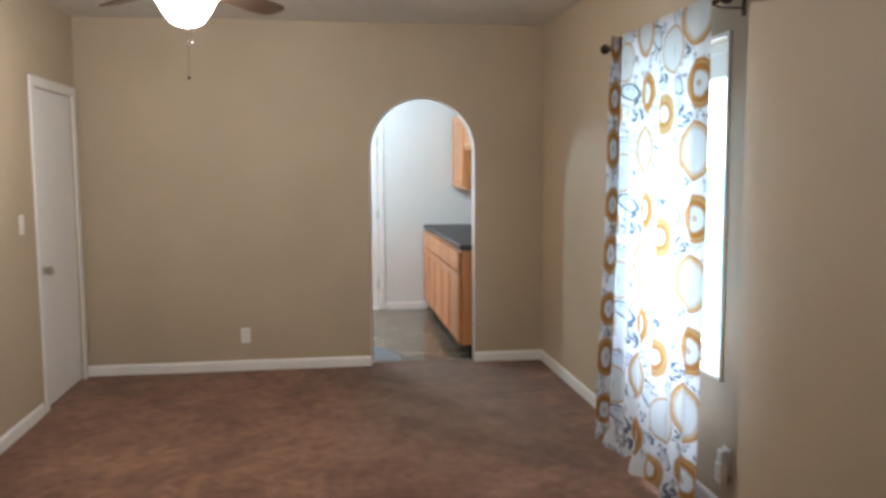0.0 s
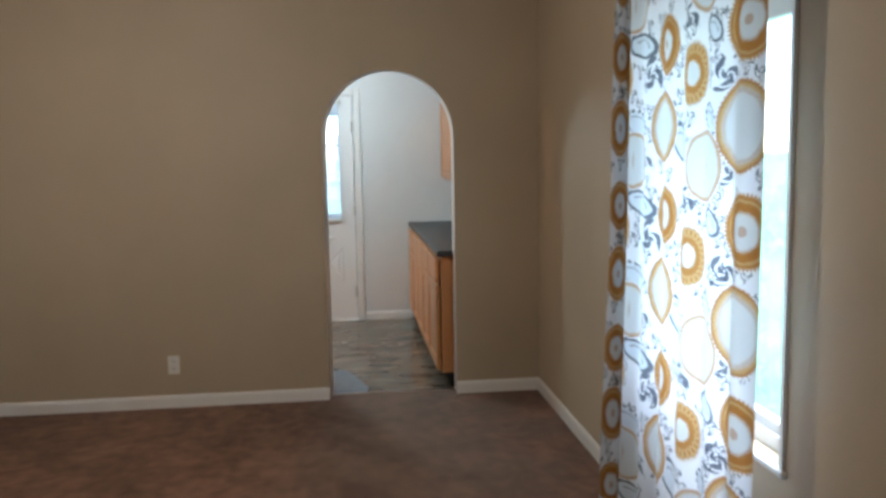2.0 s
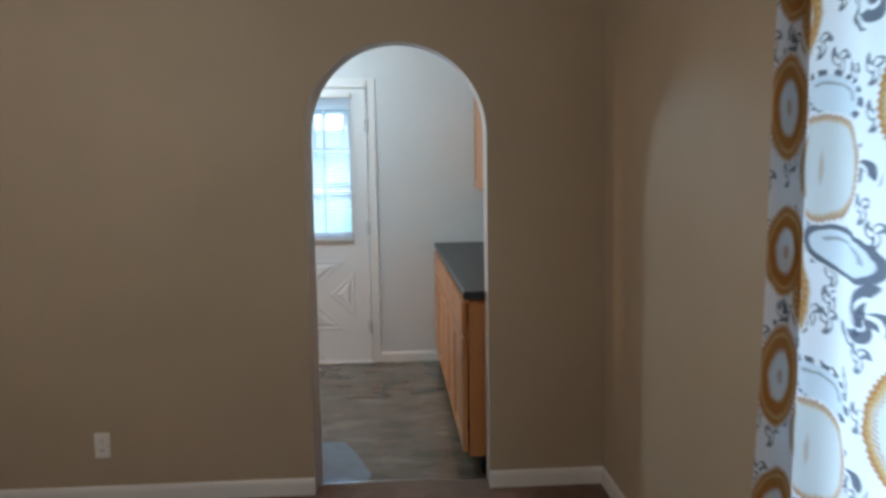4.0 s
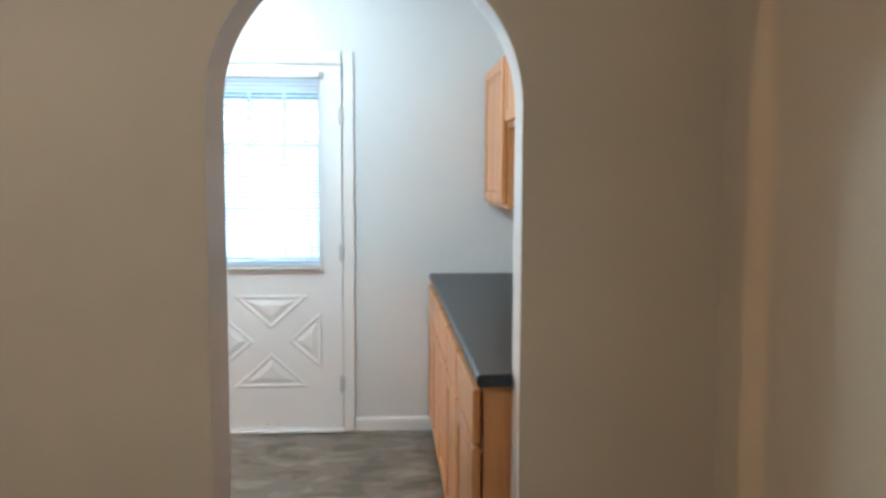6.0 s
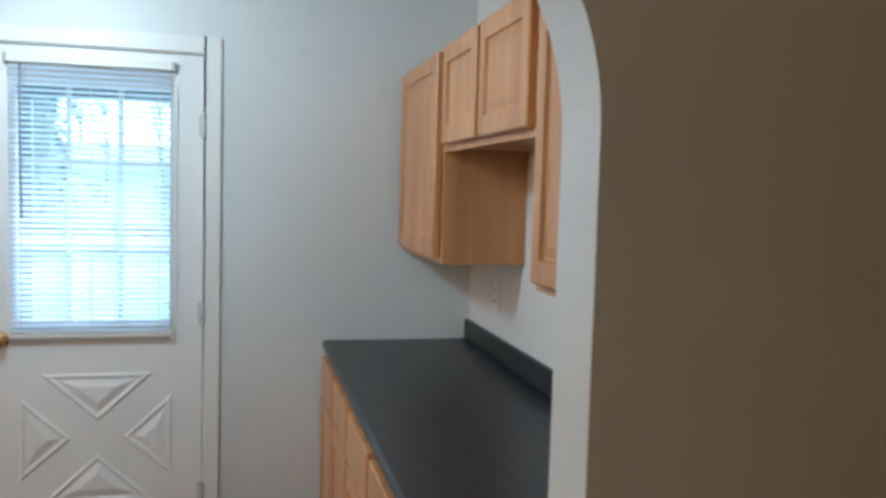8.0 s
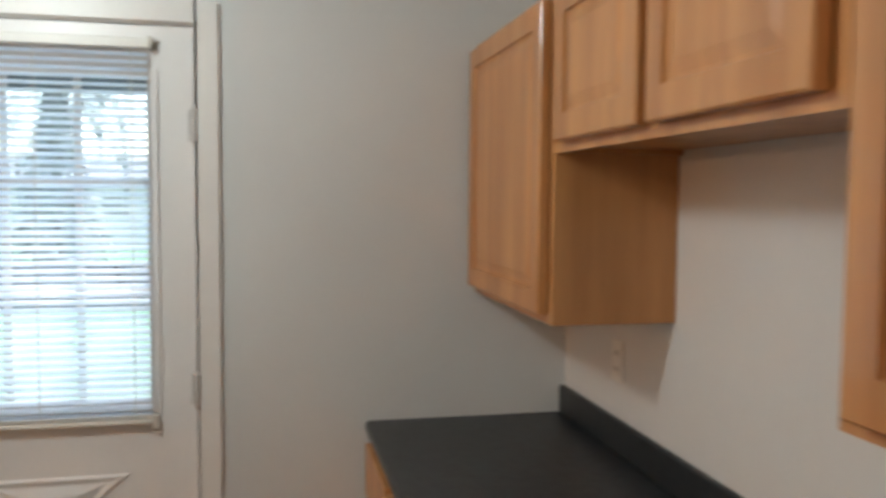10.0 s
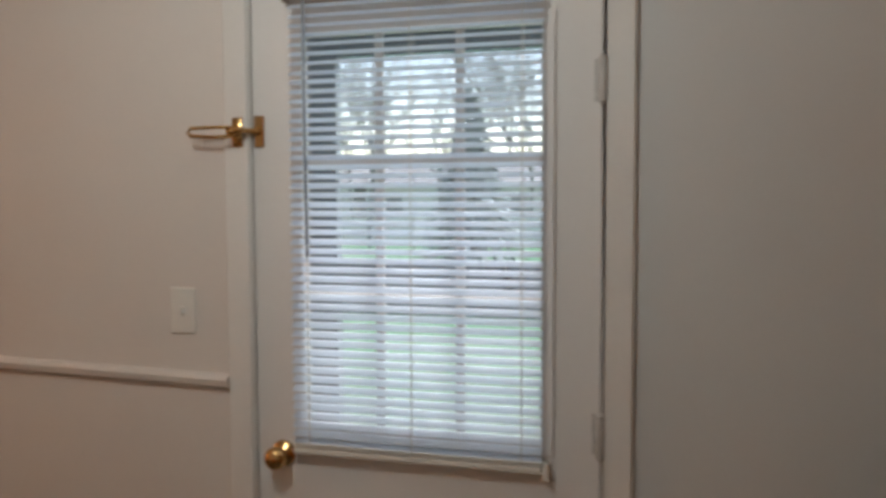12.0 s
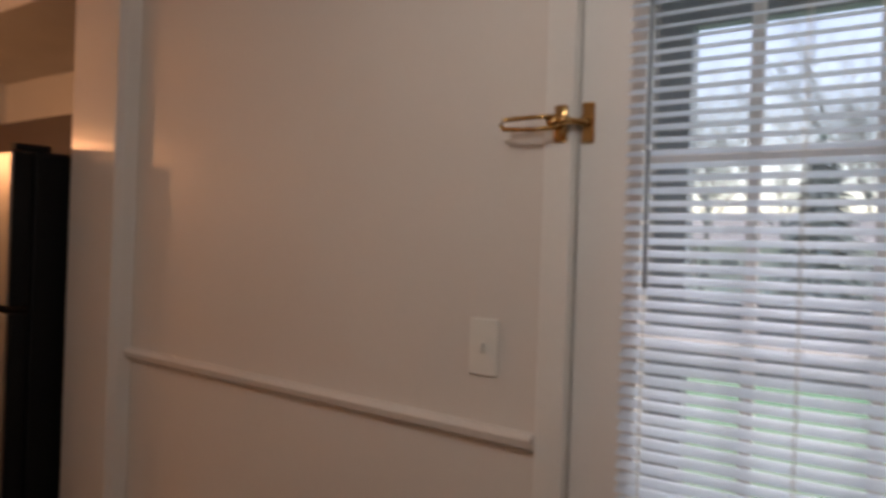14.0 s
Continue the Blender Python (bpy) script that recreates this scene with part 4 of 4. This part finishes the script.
def base_cabinet(y0, y1, label, end=False):
    c = tagged(empty("base_cabinet", (R, y0, 0)), label, "cabinet", "base cabinets")
    x0 = 0.733
    under(link("body", slab([(y0 + 0.0008, 0.10, y0 + 0.018, 0.875), (y1 - 0.018, 0.10, y1 - 0.0008, 0.875), (y0 + 0.018, 0.10, y1 - 0.018, 0.118)], "x", x0 + 0.06, R - 0.001), M_OAK), c)
    for p in (y0 + 0.0008, y1 - 0.018):
        under(link("side_panel", box((x0 + 0.0201, p, 0.10), (x0 + 0.0599, p + 0.0172, 0.875)), M_OAK), c)
    under(link("toe_kick", box((x0 + 0.065, y0 + (0.04 if end else 0.001), -0.003), (R - 0.002, y1 - 0.001, 0.0995)), M_BLACK, None, "dark toe kick"), c)
    under(link("face_frame", slab([(y0 + 0.0008, 0.10, y0 + 0.035, 0.875), (y1 - 0.035, 0.10, y1 - 0.0008, 0.875), (y0 + 0.035, 0.10, y1 - 0.035, 0.14), (y0 + 0.035, 0.67, y1 - 0.035, 0.71), (y0 + 0.035, 0.84, y1 - 0.035, 0.875)], "x", x0, x0 + 0.02), M_OAK), c)
    panel_door("drawer_front", c, x0 - 0.031, y0 + 0.02, y1 - 0.02, 0.695, 0.852, True)
    panel_door("door", c, x0 - 0.031, y0 + 0.02, y1 - 0.02, 0.115, 0.678)
    return c


ys = [0.135, 0.70, 1.16, 1.63, 2.07, K - 0.004]
for a, b in zip(ys, ys[1:]):
    base_cabinet(a, b, end=a < 0.2, label="honey maple base cabinet with a drawer above a door")


def countertop():
    c = tagged(empty("countertop", (R, T, 0.876)), "dark charcoal laminate countertop with a low backsplash", "countertop")
    z0, z1, x0 = 0.876, 0.912, 0.706
    pts = [(x0, 0.088), (0.805, 0.088), (0.805, T + 0.003), (R - 0.002, T + 0.003), (R - 0.002, K - 0.002), (x0, K - 0.002)]
    bm = prism(pts, "z", z0, z1)
    es = [e for e in bm.edges if abs(e.verts[0].co.x - x0) < 1e-4 and abs(e.verts[1].co.x - x0) < 1e-4 and abs(e.verts[0].co.z - e.verts[1].co.z) < 1e-4]
    bmesh.ops.bevel(bm, geom=es, offset=0.012, segments=4, affect="EDGES", profile=0.5)
    under(link("top", bm, M_COUNTER), c)
    under(link("backsplash", box((R - 0.022, T + 0.003, z1), (R - 0.002, K - 0.002, z1 + 0.088), 0.005, None, 2), M_COUNTER), c)


countertop()


def left_counter():
    c = tagged(empty("base_cabinet", (-0.10, T, 0)), "honey maple base cabinet end beside the archway", "cabinet", "base cabinets")
    y1 = 0.725
    under(link("body", box((-1.30, T + 0.002, 0.10), (-0.120, y1 - 0.02, 0.875)), M_OAK), c)
    under(link("toe_kick", box((-1.30, T + 0.002, 0.0), (-0.135, y1 - 0.07, 0.10)), M_BLACK), c)
    for a, b in ((-1.28, -0.90), (-0.89, -0.49), (-0.48, -0.130)):
        under(link("door", box((a, y1 - 0.0195, 0.115), (b, y1, 0.68), 0.004), M_OAK), c)
        under(link("drawer_front", box((a, y1 - 0.0195, 0.695), (b, y1, 0.852), 0.004), M_OAK), c)
    tagged(link("countertop", box((-1.32, T + 0.002, 0.876), (-0.100, 0.755, 0.912), 0.010, None, 3), M_COUNTER), "dark charcoal laminate countertop beside the archway", "countertop")


left_counter()


def blind():
    """Horizontal mini blind on the back door: headrail, tilted slats, ladder cords, bottom rail, wand."""
    b = tagged(empty("window_blind", (-0.22, FACE, 2.04)), "white aluminium mini blind hanging half open", "window blind")
    x0, x1, yc = -0.508, 0.088, FACE - 0.0185

    def add(name, bm, material, label="", smooth=False):
        return under(link(name, bm, material, None, label, smooth), b)
    add("headrail", box((x0 - 0.004, yc - 0.014, 2.008), (x1 + 0.004, yc + 0.014, 2.036), 0.003), M_PLASTIC)
    for x in (x0 - 0.008, x1 + 0.008):
        add("bracket", box((x - 0.006, yc - 0.017, 2.004), (x + 0.006, FACE - 0.0003, 2.042), 0.002), M_NICKEL)
    nseg = 4
    tilt = radians(31)
    me = None
    z, dz, count = 1.992, 0.0218, 48
    for i in range(count):
        if me is None:
            bm = bmesh.new()
            rows = []
            for s in range(nseg + 1):
                u = (s / nseg - 0.5) * 0.025
                h = 0.0022 * (1 - (2 * s / nseg - 1) ** 2)
                p = Vector((0, u * math.cos(tilt), u * math.sin(tilt) + h))
                rows.append((bm.verts.new((x0, p.y, p.z)), bm.verts.new((x1, p.y, p.z))))
            for p, q in zip(rows, rows[1:]):
                f = bm.faces.new((p[0], p[1], q[1], q[0]))
                f.smooth = True
            ob = link("slat", bm, M_SLAT)
            me = ob.data
        else:
            ob = new("slat", me)
        ob.location = (0, yc, z - i * dz)
        ob.rotation_euler = (radians(random.uniform(-2.5, 2.5)), radians(random.uniform(-0.12, 0.12)), 0)
        ob.parent = b
        ob.matrix_parent_inverse = Matrix.Translation(b.location).inverted()
    add("bottom_rail", box((x0, yc - 0.012, 0.940), (x1, yc + 0.012, 0.956), 0.004, None, 2), M_PLASTIC)
    for i in range(3):
        add("stacked_slat", box((x0, yc - 0.0125, 0.9585 + i * 0.003), (x1, yc + 0.0125, 0.9600 + i * 0.003)), M_PLASTIC)
    for x in (x0 + 0.045, (x0 + x1) / 2, x1 - 0.045):
        for dy in (-0.0135, 0.0135):
            add("ladder_cord", box((x - 0.0011, yc + dy - 0.0005, 0.945), (x + 0.0011, yc + dy + 0.0005, 2.01)), M_PLASTIC)
    add("tilt_wand", tube([(-0.461, yc - 0.024, 2.0), (-0.459, yc - 0.027, 1.7), (-0.457, yc - 0.026, 1.41)], 0.0038, 8), M_ALU, "grey plastic tilt wand", True)
    add("hold_down", box((x1 + 0.002, yc - 0.012, 0.925), (x1 + 0.014, FACE - 0.0003, 0.965), 0.002), M_PLASTIC)


blind()


def swing_guard():
    g = tagged(empty("swing_bar_lock", (-0.637, K - 0.017, 1.70)), "polished brass swing bar door guard", "door lock")

    def add(name, bm):
        return under(link(name, bm, M_BRASS, None, "", True), g)
    y = K - 0.011
    bm = box((-0.659, y - 0.006, 1.672), (-0.631, y, 1.742), 0.003)
    add("frame_plate", bm)
    bm = tube([(-0.647, y - 0.004, 1.707), (-0.647, y - 0.035, 1.707)], 0.011, 14)
    add("pivot", bm)
    bm = tube([(-0.643, y - 0.032, 1.696), (-0.687, y - 0.034, 1.694), (-0.752, y - 0.034, 1.698), (-0.759, y - 0.034, 1.707), (-0.752, y - 0.034, 1.716), (-0.687, y - 0.034, 1.717), (-0.643, y - 0.032, 1.716)], 0.0045, 8)
    add("swing_bar", bm)
    d = tagged(empty("door_guard_ball", (-0.602, FACE, 1.70)), "brass ball plate of the door guard", "door lock")
    under(link("plate", box((-0.610, FACE - 0.006, 1.670), (-0.584, FACE - 0.0002, 1.746), 0.003), M_BRASS), d)
    under(link("ball", lathe([(0, 0.055), (0.008, 0.052), (0.010, 0.045), (0.007, 0.038), (0.006, 0.02), (0.010, 0.006), (0.010, 0), (0, 0)], pose(-0.599, FACE - 0.004, 1.708, 88, 0, -40), 16), M_BRASS, None, "", True), d)


swing_guard()


def refrigerator():
    x1, y0 = -2.402, 2.300
    x0, y1, h = x1 - 0.74, 3.02, 1.722
    f = tagged(empty("refrigerator", (x1, y0, 0)), "stainless top-freezer refrigerator with black sides", "refrigerator")

    def add(name, bm, material, label="", smooth=False):
        return under(link(name, bm, material, None, label, smooth), f)
    add("body", box((x0, y0 + 0.07, 0.02), (x1, y1, h), 0.01, None, 2), M_BLACK, "black steel cabinet")
    for name, a, b in (("freezer_door", 1.245, h - 0.006), ("fridge_door", 0.10, 1.226)):
        d = add(name, box((x0, y0 + 0.008, a), (x1, y0 + 0.066, b), 0.006, None, 2), M_BLACK, "black-sided door")
        s = add("steel_front", box((x0 + 0.003, y0, a + 0.003), (x1 - 0.003, y0 + 0.0079, b - 0.003), 0.003, None, 2), M_STEEL, "stainless steel front")
        s.parent = d
    add("hinge_cover", box((x1 - 0.06, y0 + 0.02, h), (x1 - 0.02, y0 + 0.13, h + 0.022), 0.006, None, 2), M_BLACK)
    for a, b in ((1.27, 1.55), (0.66, 1.20)):
        add("handle", tube([(x0 + 0.06, y0 + 0.001, a), (x0 + 0.06, y0 - 0.05, a + 0.02), (x0 + 0.06, y0 - 0.05, b - 0.02), (x0 + 0.06, y0 + 0.001, b)], 0.012, 10), M_STEEL, smooth=True)
    add("base_grille", box((x0 + 0.01, y0 + 0.03, 0.0), (x1 - 0.01, y0 + 0.068, 0.09)), M_BLACK)


refrigerator()
M_DARK_BROWN = mat("dark_brown", (0.050, 0.024, 0.014), 0.5, vary=0.15, scale=3, bump=0.05, bump_scale=40, stretch=(0.6, 5, 5))


def alcove_dark_band():
    """A dark brown band with a lipped front across the alcove behind the refrigerator."""
    c = tagged(empty("alcove_dark_band", (-3.6, K + 0.88, 1.80)), "dark brown band across the alcove behind the refrigerator", "shelf")
    for name, a, b in (("board", (-4.95, 3.05, 1.86), (-2.40, K + 0.896, 1.885)), ("front_lip", (-4.95, 3.03, 1.80), (-2.40, 3.0495, 2.015)), ("cleat", (-4.95, K + 0.87, 1.80), (-2.40, K + 0.896, 1.8595))):
        under(link(name, box(a, b, 0.003), M_DARK_BROWN), c)


alcove_dark_band()

# ---- outdoors ----
M_LAWN = mat("winter_lawn", (0.09, 0.24, 0.13), 0.95, vary=0.25, scale=0.5, bump=0.6, bump_scale=30, color2=(0.17, 0.29, 0.19), spec=0.1)
M_SIDING = mat("pale_siding", (0.66, 0.66, 0.66), 0.7, vary=0.04, scale=1.0)
M_ROOF = mat("grey_shingle", (0.34, 0.34, 0.35), 0.9, vary=0.15, scale=3)
M_BARK = mat("grey_bark", (0.30, 0.30, 0.30), 0.9, vary=0.25, scale=4, bump=0.6, bump_scale=20)
# needles much paler than real foliage: distant haze put into their colour
M_NEEDLE = mat("haze_paled_conifer_needles", (0.44, 0.50, 0.50), 0.9, vary=0.2, scale=2)
M_WALK = mat("concrete_step", (0.42, 0.41, 0.39), 0.85, vary=0.08, scale=3, bump=0.3, bump_scale=60)
structure(link("ground", box((-700, -700, -0.9), (700, 1200, -0.45)), M_LAWN), "winter lawn with patches of green", "ground")
structure(link("porch_step", box((-1.6, K + 0.14, -0.45), (1.2, K + 1.6, -0.06), 0.02), M_WALK), "grey concrete porch step", "step")


def bare_tree(x, y, h, seed, name="bare_tree"):
    """A leafless tree: tapered trunk, limbs and many fine twigs."""
    rng = random.Random(seed)
    t = tagged(empty(name, (x, y, -0.46)), "bare grey winter tree behind the lawn", "tree", "bare trees")
    trunk, twigs = bmesh.new(), bmesh.new()

    def stick(bm, a, b, r0, r1, n):
        d = (b - a).normalized()
        u = d.orthogonal().normalized()
        w = d.cross(u)
        rows = [[bm.verts.new(p + r * (u * math.cos(6.2832 * k / n) + w * math.sin(6.2832 * k / n))) for k in range(n)] for p, r in ((a, r0), (b, r1))]
        for k in range(n):
            bm.faces.new((rows[0][k], rows[0][(k + 1) % n], rows[1][(k + 1) % n], rows[1][k]))

    def grow(a, d, length, r, depth):
        segs = 3
        p = a
        for s in range(segs):
            d = (d + Vector((rng.uniform(-1, 1), rng.uniform(-1, 1), rng.uniform(-0.3, 0.6))) * 0.16).normalized()
            q = p + d * length / segs
            stick(trunk if depth < 2 else twigs, p, q, r * (1 - 0.22 * s), r * (1 - 0.22 * (s + 1)), 7 if depth < 2 else 3)
            p = q
            if depth < 4 and (s > 0 or depth > 0):
                for _ in range(2 if depth else 3):
                    side = Vector((rng.uniform(-1, 1), rng.uniform(-1, 1), rng.uniform(0.1, 0.9))).normalized()
                    grow(p, (d * 0.55 + side * 0.8).normalized(), length * rng.uniform(0.45, 0.66), r * 0.42, depth + 1)
    grow(Vector((0, 0, 0)), Vector((0, 0, 1)), h * 0.55, h * 0.013, 0)
    part("trunk", trunk, M_BARK, t)
    part("crown", twigs, M_BARK, t)
    return t


def conifer(x, y, h, seed):
    rng = random.Random(seed)
    t = tagged(empty("conifer", (x, y, -0.46)), "grey-green pointed evergreen conifer behind the lawn", "tree")
    part("trunk", lathe([(0.16, 0), (0.10, h * 0.5), (0.02, h * 0.97), (0, h)], Matrix(), 8), M_BARK, t)
    bm = bmesh.new()
    for i in range(2600):
        f = rng.random() ** 0.8
        z = h * (0.06 + 0.93 * f)
        reach = (1 - f) * h * 0.32 * rng.uniform(0.35, 1.08)
        a = rng.uniform(0, 6.2832)
        c = Vector((reach * math.cos(a), reach * math.sin(a), z - reach * 0.25))
        s = rng.uniform(0.10, 0.26)
        out = Vector((math.cos(a), math.sin(a), -0.35)) * s * 1.6
        w = Vector((-math.sin(a), math.cos(a), rng.uniform(-0.3, 0.3))) * s * 0.55
        v = [bm.verts.new(c - w), bm.verts.new(c + out), bm.verts.new(c + w), bm.verts.new(c - out * 0.4 + Vector((0, 0, s * 0.5)))]
        bm.faces.new((v[0], v[1], v[2]))
        bm.faces.new((v[0], v[2], v[3]))
    part("crown", bm, M_NEEDLE, t)
    return t


def far_house(x, y, w, d, h, seed):
    t = tagged(empty("house", (x, y, -0.46)), "pale low house across the lawn", "house", "far houses")
    part("wall", box((-w / 2, 0, 0), (w / 2, d, h)), M_SIDING, t)
    bm = bmesh.new()
    o = 0.4
    p = [(-w / 2 - o, -o, h - 0.05), (w / 2 + o, -o, h - 0.05), (w / 2 + o, d + o, h - 0.05), (-w / 2 - o, d + o, h - 0.05), (-w / 2 - o, d / 2, h + 1.5), (w / 2 + o, d / 2, h + 1.5)]
    v = [bm.verts.new(q) for q in p]
    for f in ((0, 1, 5, 4), (2, 3, 4, 5), (0, 4, 3), (1, 2, 5), (0, 3, 2, 1)):
        bm.faces.new([v[i] for i in f])
    part("roof", bm, M_ROOF, t)
    n = max(2, int(w / 3))
    for i in range(n):
        cx = -w / 2 + w * (i + 0.5) / n
        wd = part("window", box((cx - 0.55, -0.05, 1.0), (cx + 0.55, -0.005, 2.1)), M_WHITE, t)
        part("pane", box((cx - 0.47, -0.07, 1.08), (cx + 0.47, -0.055, 2.02)), M_ROOF, wd)


def fence():
    t = tagged(empty("picket_fence", (0, 34, -0.46)), "pale board fence along the far lawn", "fence")
    me = None
    for i in range(150):
        x = -40 + i * 0.36
        if me is None:
            ob = part("board", box((-0.17, 0, 0), (0.17, 0.03, 1.15)), M_SIDING, t)
            me = ob.data
        else:
            ob = new("board", me)
            ob.parent = t
        ob.location = (x, 0, random.uniform(-0.03, 0.03))


fence()
far_house(-9, 44, 14, 8, 2.7, 1)
far_house(9, 47, 12, 8, 2.7, 2)
far_house(-25, 46, 15, 8, 2.7, 3)
conifer(-5.2, 24, 5.2, 3)
for i in range(13):
    bare_tree(3.0 - i * 3.7 + random.uniform(-1, 1), random.uniform(38, 52), random.uniform(11, 15), 20 + i)
for i in range(9):
    bare_tree(0.5 - i * 2.9 + random.uniform(-0.8, 0.8), random.uniform(30, 36), random.uniform(6.5, 8.5), 60 + i)
